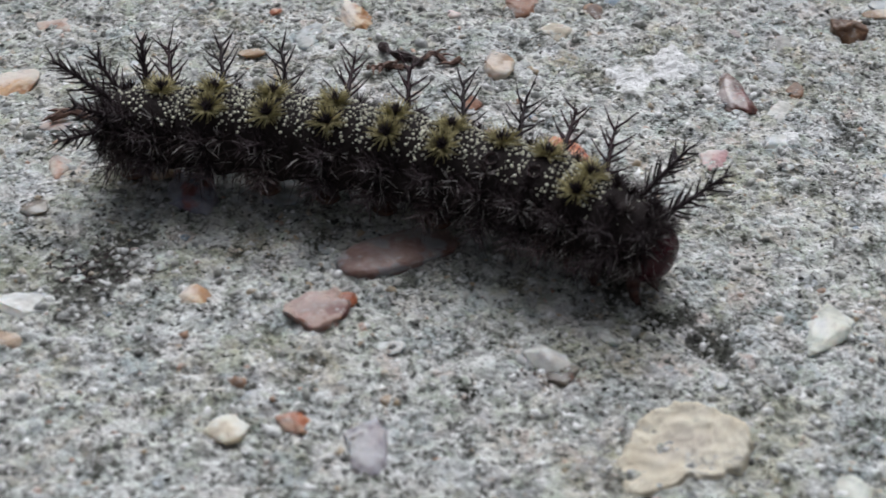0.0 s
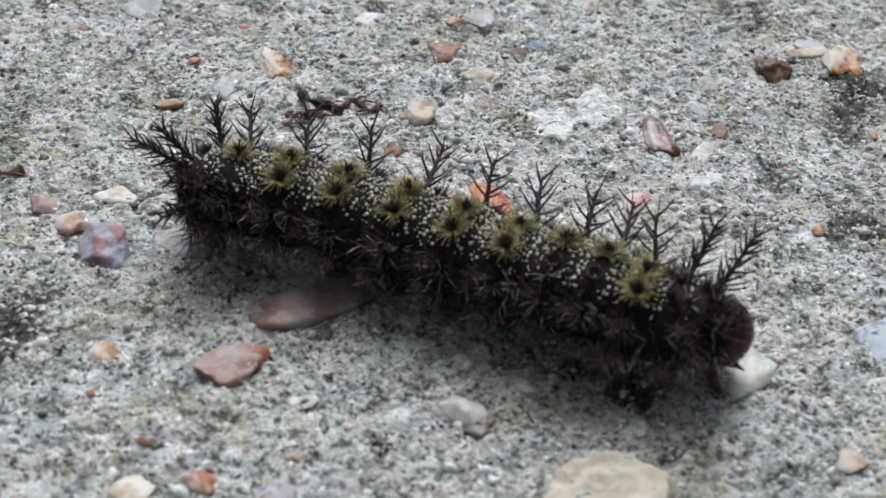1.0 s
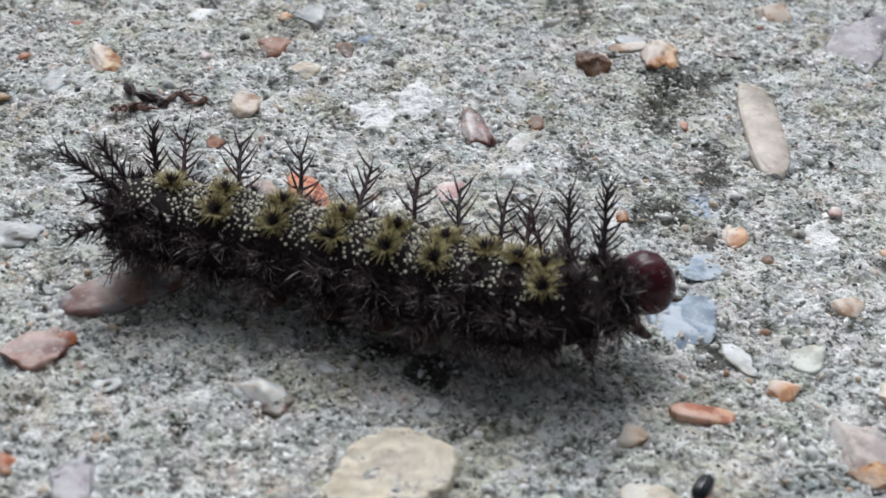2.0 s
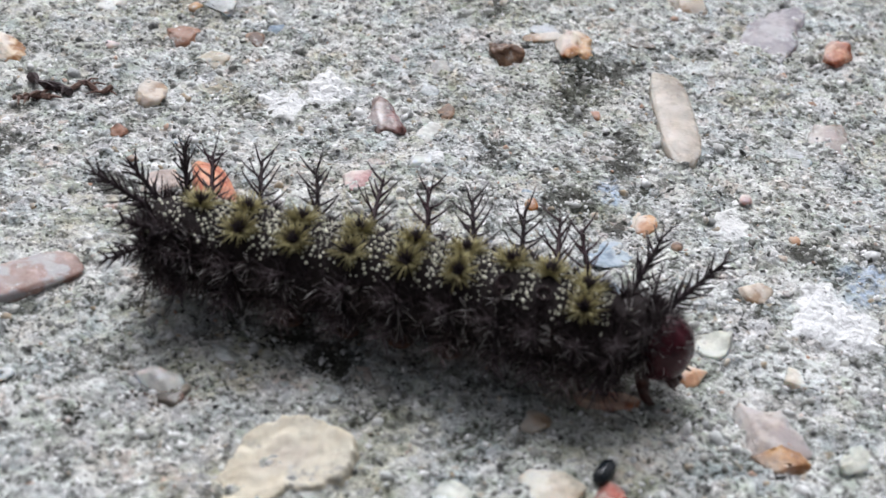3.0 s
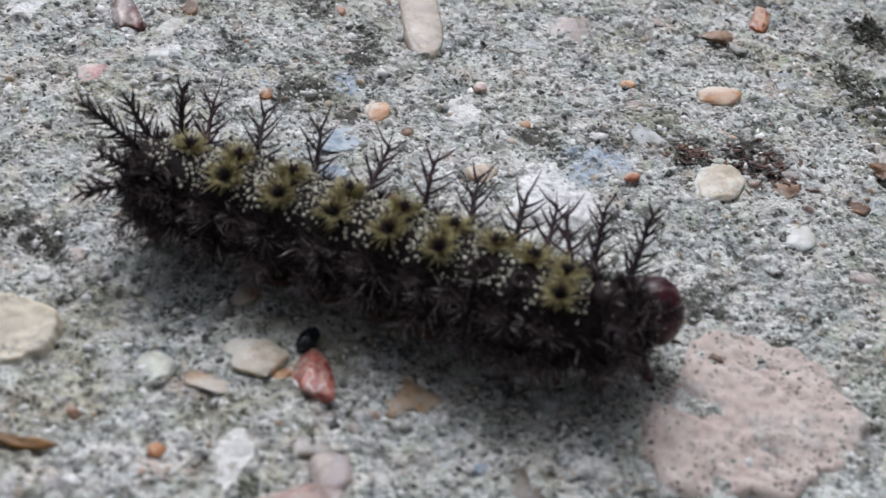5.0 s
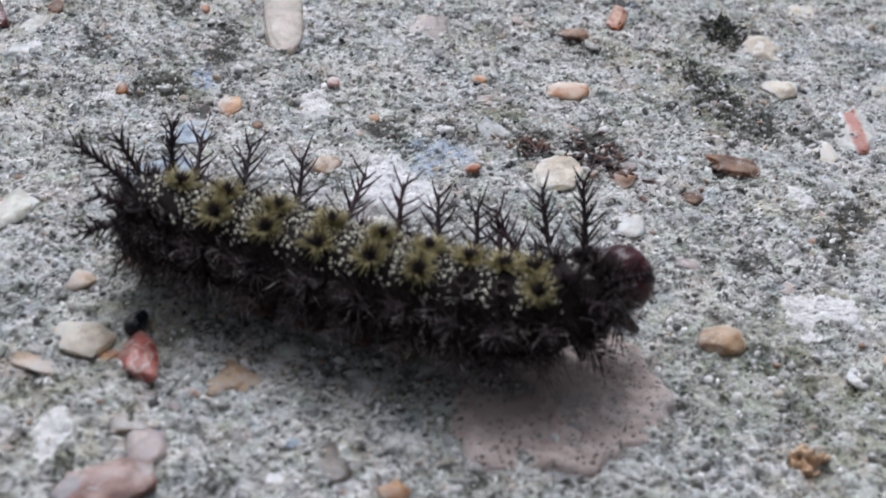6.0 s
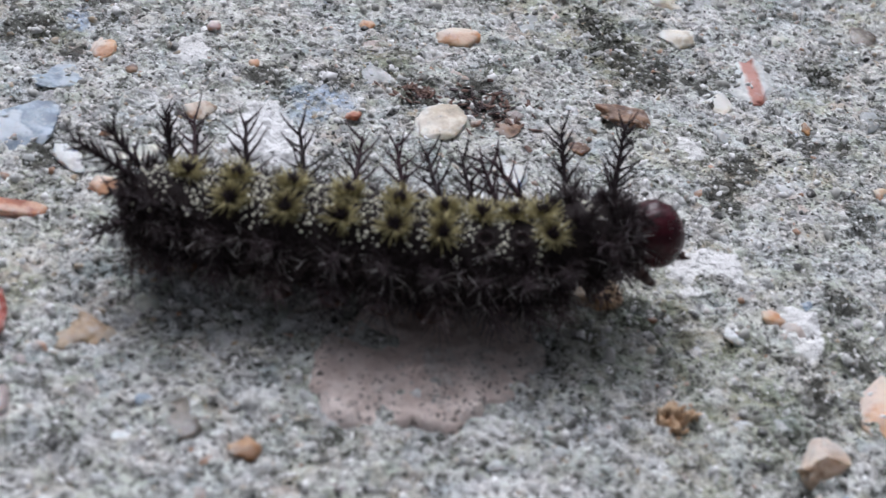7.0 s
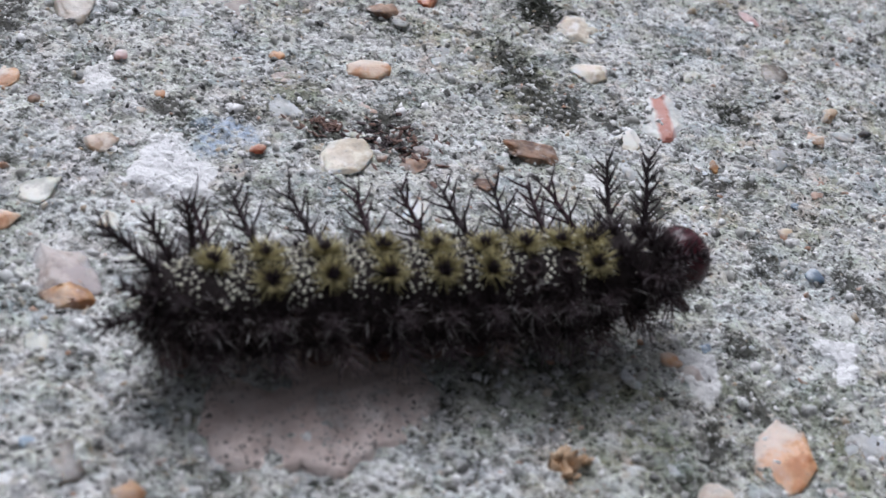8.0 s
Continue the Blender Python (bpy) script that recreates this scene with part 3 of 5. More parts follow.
# ---- stones ----
def stone_data(name, length, width, height, material, seed, level=3, rough=0.34, square=0.42, blunt=0.9, cut=0.64, worn=0.4, flush=False, knobs=0.10):
    """A faceted stone, its top worn down; how far each place is crusted with cement is kept with it."""
    rng = random.Random(seed)
    off = Vector((rng.uniform(0, 90), rng.uniform(0, 90), rng.uniform(0, 90)))
    cuts = []
    for _ in range(12):
        d = Vector((rng.gauss(0, 1), rng.gauss(0, 1), rng.gauss(0, 0.8))).normalized()
        cuts.append((d, rng.uniform(cut, max(cut + 0.08, 0.95))))
    verts, crust = [], []
    for p in BALLS[level][0]:
        p = Vector([math.copysign(abs(e) ** blunt, e) for e in p.normalized()])
        r = 1 + rough * noise.noise(p * 1.3 + off) + rough * 0.45 * noise.noise(p * 3.7 + off) + rough * 0.2 * noise.noise(p * 9.0 + off)
        q = p * r
        for d, lim in cuts:
            over = q.dot(d) - lim
            if over > 0:
                q = q - d * over * (0.55 + square)
        z = q.z * (worn if q.z > 0 else 1.0)
        if z > 0:
            z += knobs * worn * (noise.noise(q * 4.1 + off) + 0.7 * noise.noise(q * 9.7 + off))
        verts.append((q.x * length / 2, q.y * width / 2, z * height / 2))
        crust.append(math.hypot(q.x, q.y))
    s = Shape()
    s.add(verts, BALLS[level][1])
    me = s.data(name, [material])
    top = max(v[2] for v in verts)
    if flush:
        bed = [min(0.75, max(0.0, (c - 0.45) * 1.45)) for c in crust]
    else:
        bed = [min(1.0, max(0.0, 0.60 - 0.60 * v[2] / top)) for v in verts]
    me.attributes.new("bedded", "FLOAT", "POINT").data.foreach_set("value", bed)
    return me


LOOK = {"orange": "orange-tan quartz", "palegrey": "pale grey", "white": "chalk white", "brownred": "red-brown", "brown": "brown", "blue": "blue-grey", "paleblue": "pale blue", "dustypink": "dusty pink and grey", "black": "glossy black",
        "cream": "cream-white", "tan": "tan", "grey": "grey", "maroon": "dark maroon", "pink": "pink", "maroonpink": "dull red", "redorange": "brick-red to orange",
        "greybrown": "grey-brown", "palegreen": "pale greenish-white quartz", "pinkgrey": "pinkish grey", "tanpink": "tan and pink", "purpleblue": "purple and blue-grey",
        "peach": "peach-orange", "greypink": "grey and pink", "brownorange": "orange-brown", "beige": "smooth beige", "purplegrey": "mauve-grey", "red": "glossy red white-veined",
        "tanbrown": "tan-brown", "vermilion": "orange-red", "redwhite": "white red-streaked quartz"}
TAKEN = []


FLUSH = {"palegrey", "white", "palegreen", "greypink", "pinkgrey", "beige", "purplegrey", "cream", "grey", "blue", "greybrown", "tanbrown", "redwhite", "tanpink"}


def pebble(x, y, length, width, turn, kind, proud=None, worn=None):
    """A pebble bedded in the concrete: pale ones worn flush with it, the hard ones a little proud."""
    rng = random.Random(int(x * 97 + y * 1013))
    flush = kind in FLUSH and proud is None and worn is None
    height = min(min(length, width) * rng.uniform(0.50, 0.70), 0.30)
    if flush:
        lift = rng.uniform(-0.045, -0.02)
    elif proud is None:
        lift = rng.uniform(-0.012, 0.01)
    else:
        lift = height * proud
    if length > 2.2 * width and kind != "vermilion":
        form = dict(rough=0.10, square=0.1, blunt=0.64, cut=1.4, worn=0.5, knobs=0.03)
    elif kind == "vermilion":
        form = dict(rough=0.24, square=0.45, blunt=0.8, cut=0.74, worn=0.9)
    else:
        form = dict(rough=0.46, square=0.5, blunt=0.86, cut=0.56, worn=0.52 if flush else 0.8 if proud is None else 0.9)
    if worn is not None:
        form.update(worn=worn, rough=min(form["rough"], 0.3))
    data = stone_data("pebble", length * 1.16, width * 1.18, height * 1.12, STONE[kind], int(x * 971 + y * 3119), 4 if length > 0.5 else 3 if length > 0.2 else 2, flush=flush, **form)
    size = "small" if length < 0.28 else "large" if length > 0.6 else "medium"
    z = float(ground_height(x, y)) + lift
    tilt = 1.5 if length > 0.9 or flush else 8.0
    m = pose(*cm(x, y, z), rng.uniform(-tilt, tilt), rng.uniform(-tilt, tilt), turn)
    if length >= 0.4:
        thing("pebble", data, m, f"{size} {LOOK[kind]} pebble bedded in the concrete", "pebble", "pebbles bedded in the concrete")
    else:
        part("pebble", data, ground, f"{size} {LOOK[kind]} pebble", m)
    TAKEN.append((x, y, length / 2))


pebble(-3.10, 5.41, 0.62, 0.33, 111, "orange")
pebble(-3.52, 4.99, 0.49, 0.27, 70, "palegrey")
pebble(-2.25, 5.98, 0.47, 0.29, 96, "white")
pebble(-1.24, 6.02, 0.48, 0.33, 10, "brownred")
pebble(-0.43, 6.03, 0.34, 0.22, 120, "brown")
pebble(-0.22, 6.37, 0.44, 0.28, 88, "blue")
pebble(-0.84, 5.59, 0.46, 0.38, 173, "cream")
pebble(-1.40, 4.72, 0.45, 0.29, 86, "tan")
pebble(2.18, 6.70, 0.50, 0.27, 98, "blue")
pebble(2.44, 6.08, 0.59, 0.38, 77, "brown")
pebble(3.28, 6.43, 0.83, 0.41, 80, "orange")
pebble(1.63, 5.58, 0.45, 0.31, 61, "grey")
pebble(1.10, 4.48, 0.62, 0.30, 109, "maroon")
pebble(1.56, 4.27, 0.42, 0.18, 67, "white", worn=0.6)
pebble(1.53, 3.67, 0.40, 0.24, 20, "white", worn=0.5)
pebble(0.87, 3.31, 0.40, 0.32, 56, "pink", worn=0.4)
pebble(2.60, 3.07, 0.25, 0.16, 75, "orange")
pebble(-3.77, 0.47, 0.30, 0.25, 111, "orange", worn=0.6)
pebble(-2.71, 0.44, 0.62, 0.42, 35, "maroonpink")
pebble(-0.70, 0.17, 0.44, 0.35, 138, "white", worn=0.7)
pebble(-2.66, -0.85, 0.32, 0.22, 131, "redorange")
pebble(-2.05, -1.06, 0.56, 0.47, 128, "purplegrey", worn=0.8)
pebble(-3.17, -1.04, 0.42, 0.34, 55, "cream", worn=0.45)
pebble(1.74, 0.89, 0.66, 0.44, 70, "palegreen", worn=0.55)
pebble(-1.95, -0.53, 0.14, 0.13, 112, "tan")
pebble(-4.57, 2.31, 0.41, 0.32, 105, "tan")
pebble(-4.91, 2.60, 0.37, 0.29, 114, "dustypink", worn=0.6)
pebble(-2.10, 1.38, 1.00, 0.42, 33, "dustypink", worn=0.5)
pebble(-4.16, 2.00, 0.62, 0.44, 107, "purpleblue", worn=0.9)
pebble(-4.19, 2.82, 0.41, 0.30, 2, "cream")
pebble(-5.50, 2.18, 0.40, 0.24, 109, "tanpink", worn=0.4)
pebble(3.33, 2.30, 0.55, 0.40, 48, "paleblue", worn=0.35)
pebble(3.04, 1.40, 0.92, 0.58, 72, "paleblue", worn=0.5)
pebble(3.54, 0.94, 0.38, 0.22, 126, "white", worn=0.6)
pebble(3.85, 0.56, 0.37, 0.27, 47, "peach")
pebble(3.10, 0.19, 0.50, 0.20, 176, "redorange")
pebble(4.15, 1.06, 0.46, 0.37, 50, "palegreen", worn=0.4)
pebble(4.64, 1.82, 0.42, 0.32, 64, "tan")
pebble(4.42, -0.16, 0.68, 0.54, 162, "greypink")
pebble(4.48, -0.45, 0.54, 0.28, 162, "brownorange")
pebble(4.27, 4.86, 1.58, 0.38, 91, "beige", 0.02)
pebble(4.81, 5.79, 0.57, 0.28, 78, "greybrown")
pebble(4.77, 7.59, 0.62, 0.47, 57, "tan")
pebble(5.72, 7.15, 1.52, 0.80, 61, "purplegrey")
pebble(3.41, 4.86, 0.20, 0.11, 80, "redorange")
pebble(-0.46, -0.92, 0.17, 0.10, 97, "pinkgrey")
pebble(6.47, 6.64, 0.63, 0.37, 70, "redorange")
pebble(6.39, 3.59, 0.27, 0.17, 66, "peach")
pebble(2.49, -0.14, 0.30, 0.26, 121, "tan")
pebble(3.05, -1.17, 0.54, 0.29, 92, "red", 0.16)
pebble(2.58, -0.95, 0.54, 0.36, 166, "cream", worn=0.4)
pebble(1.74, -1.03, 0.56, 0.38, 60, "palegreen", worn=0.3)
pebble(2.23, -1.24, 0.42, 0.20, 172, "tan", worn=0.3)
pebble(3.82, -1.30, 0.60, 0.44, 119, "tanbrown")
pebble(-0.68, 1.79, 0.46, 0.38, 117, "palegrey", worn=0.4)
pebble(-1.10, 3.11, 0.46, 0.42, 115, "pinkgrey")
pebble(3.67, 2.84, 0.32, 0.18, 82, "peach")
pebble(5.11, -0.41, 0.50, 0.24, 47, "palegreen", worn=0.7)
pebble(6.32, 0.92, 0.50, 0.26, 109, "palegrey")
pebble(-1.63, 3.94, 0.27, 0.18, 103, "brownred")
pebble(-0.32, -2.04, 0.63, 0.36, 166, "palegreen")
pebble(3.02, -1.91, 0.40, 0.32, 10, "greybrown")
pebble(1.84, -1.97, 0.14, 0.13, 68, "peach")
pebble(7.71, 4.98, 0.54, 0.29, 70, "palegrey")
pebble(7.63, 4.64, 0.36, 0.27, 40, "brown")
pebble(8.25, 5.14, 0.57, 0.27, 71, "redorange")
pebble(7.36, 3.40, 0.48, 0.34, 20, "peach", worn=0.5)
pebble(6.99, 1.77, 0.67, 0.39, 62, "cream", worn=0.4)
pebble(7.60, 0.93, 0.42, 0.26, 63, "white", worn=0.5)
pebble(3.14, -2.17, 0.45, 0.38, 81, "greypink")
pebble(8.09, -0.75, 0.46, 0.40, 42, "tanbrown", worn=0.7)
pebble(8.01, -0.41, 0.29, 0.21, 61, "pinkgrey")
pebble(5.06, -2.57, 0.28, 0.26, 76, "brownorange")
pebble(2.95, -2.60, 0.80, 0.50, 24, "dustypink")
pebble(4.53, -2.33, 0.40, 0.36, 14, "greybrown")
pebble(9.85, 4.59, 0.62, 0.52, 72, "cream")
pebble(8.53, 3.90, 0.31, 0.19, 68, "tanpink")
pebble(9.86, 3.60, 0.41, 0.34, 10, "cream", worn=0.6)
pebble(8.98, 2.04, 0.58, 0.30, 175, "brown")
pebble(10.02, 2.39, 0.46, 0.32, 80, "cream", worn=0.5)
pebble(7.29, 2.68, 0.36, 0.26, 63, "tanpink")
pebble(5.53, 4.24, 0.55, 0.34, 79, "palegrey")
pebble(10.50, 2.92, 0.96, 0.60, 84, "redwhite", worn=0.35)
pebble(9.63, -0.99, 0.22, 0.20, 20, "peach", worn=0.5)
pebble(10.67, 5.52, 0.55, 0.39, 44, "cream")
pebble(9.58, -2.70, 0.58, 0.37, 45, "tan")
pebble(10.30, -2.11, 0.79, 0.51, 51, "peach", worn=0.3)
pebble(9.81, -1.20, 0.36, 0.35, 63, "pinkgrey")
pebble(11.31, 0.91, 0.26, 0.15, 62, "orange")
pebble(4.29, -1.01, 0.29, 0.23, 96, "palegreen")
pebble(10.88, 2.06, 0.24, 0.15, 63, "brownorange")
pebble(11.67, 2.23, 0.40, 0.23, 62, "palegrey")
pebble(11.99, 1.84, 0.56, 0.14, 63, "tanpink")
pebble(7.50, 1.28, 0.34, 0.23, 82, "palegrey")
pebble(7.66, 1.71, 0.29, 0.24, 39, "brown")
pebble(6.43, 2.63, 0.51, 0.32, 93, "palegrey")
pebble(8.34, 1.49, 0.25, 0.19, 67, "brown")
pebble(6.14, 1.84, 0.24, 0.14, 85, "redorange")
pebble(12.24, 2.61, 0.29, 0.16, 62, "tan")
pebble(9.94, 1.83, 0.45, 0.27, 62, "palegrey")
pebble(8.19, 3.76, 0.44, 0.27, 75, "palegrey")
pebble(1.74, 4.69, 0.37, 0.18, 89, "brown")
pebble(5.97, 4.64, 0.69, 0.42, 78, "greypink")
pebble(0.64, 5.62, 0.26, 0.16, 91, "palegrey")
pebble(-0.56, -0.03, 0.40, 0.26, 20, "greybrown")
pebble(-3.39, 2.18, 0.72, 0.40, 8, "palegrey")

pebble(-5.20, 0.22, 0.74, 0.46, 20, "white", worn=0.5)
pebble(-5.22, -0.24, 0.46, 0.22, 10, "tan", worn=0.4)
pebble(-6.40, 3.50, 0.56, 0.44, 40, "orange", worn=0.5)
pebble(-5.52, 1.50, 0.26, 0.20, 15, "greybrown", worn=0.5)
pebble(-5.70, 2.92, 0.46, 0.26, 8, "pinkgrey", worn=0.4)
pebble(-6.30, 4.75, 0.52, 0.34, 12, "tanpink")
pebble(1.58, 1.46, 0.28, 0.20, 60, "palegrey")
pebble(11.10, -1.95, 0.72, 0.50, 30, "palegrey")
pebble(4.15, -2.42, 0.42, 0.34, 100, "white")
pebble(0.70, 4.30, 0.10, 0.06, 120, "black", 0.35)
pebble(2.90, 6.70, 0.42, 0.32, 20, "palegrey", worn=0.35)
pebble(4.10, 6.50, 0.30, 0.20, 10, "greybrown", worn=0.4)
pebble(2.90, 6.50, 0.42, 0.14, 12, "tan")
pebble(-4.80, 6.50, 0.50, 0.34, 10, "palegrey", worn=0.4)
pebble(-4.10, 4.50, 0.28, 0.16, 10, "tanbrown", worn=0.4)
pebble(-4.00, 5.40, 0.17, 0.12, 30, "redorange")
pebble(-3.60, 6.30, 0.22, 0.15, 10, "redorange")
pebble(-5.50, 6.00, 0.60, 0.42, 10, "tanpink")
pebble(-2.00, 5.70, 0.18, 0.14, 60, "pink")
pebble(-0.90, 6.80, 0.52, 0.42, 100, "palegrey", worn=0.4)
pebble(-1.20, 6.70, 0.20, 0.14, 60, "brownorange")
pebble(-2.20, 6.70, 0.46, 0.34, 40, "white")
pebble(3.70, 2.80, 0.34, 0.26, 80, "peach", worn=0.4)
pebble(4.00, 2.50, 0.18, 0.14, 40, "brown")
pebble(5.00, 2.40, 0.16, 0.14, 40, "tan")
pebble(5.20, 2.70, 0.16, 0.12, 90, "peach")
pebble(12.20, 5.10, 0.30, 0.16, 130, "pink", worn=0.5)
pebble(12.10, 3.90, 0.36, 0.30, 60, "greybrown", worn=0.4)
pebble(12.50, 3.10, 0.28, 0.20, 70, "tan")
pebble(12.20, 2.60, 0.30, 0.16, 110, "peach")
pebble(12.80, 2.70, 0.14, 0.12, 0, "black", 0.35)
pebble(12.60, 2.70, 0.40, 0.22, 10, "palegrey", worn=0.35)
pebble(11.40, 0.30, 0.20, 0.18, 0, "paleblue", worn=0.6)
pebble(4.80, 3.30, 0.18, 0.16, 60, "pink")
pebble(6.40, -0.80, 0.14, 0.09, 130, "brown", worn=0.8)
pebble(-0.48, 2.72, 1.52, 0.37, 111, "vermilion", 0.12)
pebble(-2.46, 0.60, 0.20, 0.18, 20, "redorange", worn=0.6)
pebble(2.78, -1.08, 0.22, 0.16, 10, "orange", worn=0.6)
pebble(4.80, 0.60, 0.30, 0.22, 80, "cream", worn=0.5)


def scatter_pebbles():
    """The many small pebbles between the larger ones."""
    rng = random.Random(41)
    kinds = ["palegrey"] * 6 + ["white"] * 4 + ["tan", "cream", "greypink"] * 2 + ["palegreen"] * 3 + ["pinkgrey"] * 4 + ["blue", "tanpink", "grey", "peach"]
    made = 0
    shared = {}
    while made < 250:
        x, y = rng.uniform(-8.0, 14.8), rng.uniform(-3.8, 9.2)
        size = 0.06 + 0.17 * rng.random() ** 3
        if x < -6.6 or x > 12.6 or y > 6.8:
            size *= 1.9
        if any((x - a) ** 2 + (y - b) ** 2 < (r + size) ** 2 for a, b, r in TAKEN) or (5.3 < x < 7.6 and -2.5 < y < -0.8) or (x - 0.45) ** 2 + (y + 0.65) ** 2 < 0.5:
            continue
        kind = rng.choice(kinds)
        key = (kind, rng.randrange(3))
        if key not in shared:
            shared[key] = stone_data("pebble", 1.0, 0.78, 0.66, STONE[kind], 500 + len(shared), 2, worn=0.3)
        part("pebble", shared[key], ground, "", pose(*cm(x, y, float(ground_height(x, y)) - size * 0.16), rng.uniform(-15, 15), rng.uniform(-15, 15), rng.uniform(0, 360)) @ Matrix.Scale(size, 4))
        TAKEN.append((x, y, size / 2))
        made += 1


scatter_pebbles()


def scatter_quartz():
    """Pale lumps of quartz worn flush with the cement."""
    rng = random.Random(52)
    kinds = ["palegrey"] * 4 + ["white"] * 3 + ["palegreen", "pinkgrey", "greypink"] * 2 + ["paleblue", "grey"]
    shared = {}
    for _ in range(300):
        x, y = rng.uniform(-7.5, 14.0), rng.uniform(-3.6, 8.0)
        size = 0.12 + 0.20 * rng.random() ** 2
        if any((x - a) ** 2 + (y - b) ** 2 < (r + size * 0.5) ** 2 for a, b, r in TAKEN) or (5.3 < x < 7.8 and -2.6 < y < -0.3) or (x - 0.45) ** 2 + (y + 0.65) ** 2 < 0.6:
            continue
        kind = rng.choice(kinds)
        key = (kind, rng.randrange(3))
        if key not in shared:
            shared[key] = stone_data("quartz_lump", 1.0, 0.8, 0.5, STONE[kind], 900 + len(shared), 3, rough=0.46, cut=0.56, worn=0.4, flush=True)
        m = pose(*cm(x, y, float(ground_height(x, y)) - size * 0.07), rng.uniform(-6, 6), rng.uniform(-6, 6), rng.uniform(0, 360)) @ Matrix.Scale(size, 4)
        part("quartz_lump", shared[key], ground, "", m)


scatter_quartz()


def plate_data(name, length, width, rise, materials, seed, ragged=0.22, dish=0.0, bumpy=0.25, rings=34, around=150, hollow=0.0, lobes=None):
    """A flat, ragged-edged plate of stone or crust: thick at the rim, dished in the middle if asked."""
    rng = random.Random(seed)
    off = Vector((rng.uniform(0, 50), rng.uniform(0, 50), 0))
    verts, faces, rims = [(0, 0, rise * (1 - dish))], [], [0.0]
    for i in range(1, rings + 1):
        s = i / rings
        for k in range(around):
            a = 2 * math.pi * k / around
            d = Vector((math.cos(a), math.sin(a), 0))
            edge = 1 + ragged * noise.noise(d * 1.4 + off) + ragged * 0.5 * noise.noise(d * 4.5 + off) + ragged * 0.22 * noise.noise(d * 7 + off) + ragged * 0.09 * noise.noise(d * 21 + off)
            if lobes:
                u = a / (2 * math.pi) * len(lobes)
                j, w = int(u), u - int(u)
                w = w * w * (3 - 2 * w)
                edge *= lobes[j % len(lobes)] * (1 - w) + lobes[(j + 1) % len(lobes)] * w
            x, y = d.x * s * edge * length / 2, d.y * s * edge * width / 2
            rim = max(0.0, (s - 0.9) / 0.1)
            z = rise * (1 - dish * (1 - min(1.0, s / 0.75) ** 2)) * (1 - rim ** 2 * 1.0) - 0.10 * rim ** 2
            z += rise * bumpy * (noise.noise(Vector((x * 3, y * 3, 0)) + off) + 0.6 * noise.noise(Vector((x * 9, y * 9, 0)) + off)) * (1 - rim)
            if hollow:
                z -= hollow * max(0.0, noise.noise(Vector((x * 2.2, y * 2.2, 7)) + off))
            verts.append((x, y, z))
            rims.append(s)
    for k in range(around):
        faces.append((0, 1 + k, 1 + (k + 1) % around))
    for i in range(rings - 1):
        for k in range(around):
            a, b = 1 + i * around + k, 1 + i * around + (k + 1) % around
            faces.append((a, a + around, b + around, b))
    s = Shape()
    s.add(verts, faces)
    me = s.data(name, materials)
    me.attributes.new("rim", "FLOAT", "POINT").data.foreach_set("value", rims)
    return me


def plate(name, x, y, length, width, turn, rise, material, seed, label, tilt=(0, 0), **shape):
    z = float(ground_height(x, y))
    return part(name, plate_data(name, length, width, rise, [material], seed, **shape), ground, label, pose(*cm(x, y, z), *tilt, turn))


plate("flat_stone", 0.46, -0.72, 1.0, 1.0, 0, 0.075, CREAM_SLAB, 21, "flat cream stone with a dished middle", tilt=(2.0, -3.5), dish=0.35, ragged=0.2, bumpy=0.6, lobes=(1.12, 1.08, 0.98, 0.86, 0.90, 1.50, 0.86, 0.92))
plate("flat_stone", 6.50, -1.45, 2.0, 2.0, 0, 0.03, PINK_SLAB, 8, "large flat pink-beige pitted stone", ragged=0.16, bumpy=1.6, hollow=0.05, lobes=(1.08, 1.08, 1.0, 0.66, 0.88, 1.16, 0.95, 0.88))


# ---- loose bits ----
def crumb_heap(name, x, y, spread_x, spread_y, count, size, material, seed, label, category):
    """A heap of small ragged crumbs of one kind, in one mesh."""
    rng = random.Random(seed)
    s = Shape()
    for _ in range(count):
        px, py = rng.gauss(0, spread_x / 2), rng.gauss(0, spread_y / 2)
        pz = float(ground_height(x + px, y + py)) + rng.uniform(0, size * 0.5)
        r = size * rng.uniform(0.4, 1.2)
        m = Euler((rng.uniform(-0.6, 0.6), rng.uniform(-0.5, 0.5), rng.uniform(0, 6))).to_matrix()
        verts = [m @ Vector((v.x * r * 1.8, v.y * r * 0.6, v.z * r * 0.3)) * rng.uniform(0.8, 1.2) + Vector((px, py, pz)) for v in BALLS[1][0]]
        s.add(verts, BALLS[1][1])
    return thing(name, s.data(name, [material], False), pose(*cm(x, y, 0)), label, category, kind="stuff")


crumb_heap("bark_debris", 7.34, 2.16, 0.40, 0.30, 70, 0.036, BARK, 3, "dark brown crumbled bark on the concrete", "debris")
crumb_heap("bark_debris", 7.46, 2.06, 0.50, 0.42, 60, 0.042, BARK_RED, 4, "red-brown crumbled bark on the concrete", "debris")
crumb_heap("lichen", 9.54, 4.98, 0.24, 0.30, 170, 0.032, LICHEN, 12, "black lichen tuft on the concrete", "lichen")
crumb_heap("lichen", 9.0, 3.7, 0.32, 0.55, 120, 0.022, LICHEN, 13, "dark lichen crumbs on the concrete", "lichen")
crumb_heap("bark_debris", 6.83, 2.32, 0.24, 0.14, 60, 0.035, BARK_RED, 6, "brown dry plant crumbs on the concrete", "debris")
crumb_heap("lichen", -0.20, 1.38, 0.22, 0.22, 80, 0.020, LICHEN, 21, "black lichen crumbs on the concrete", "lichen")
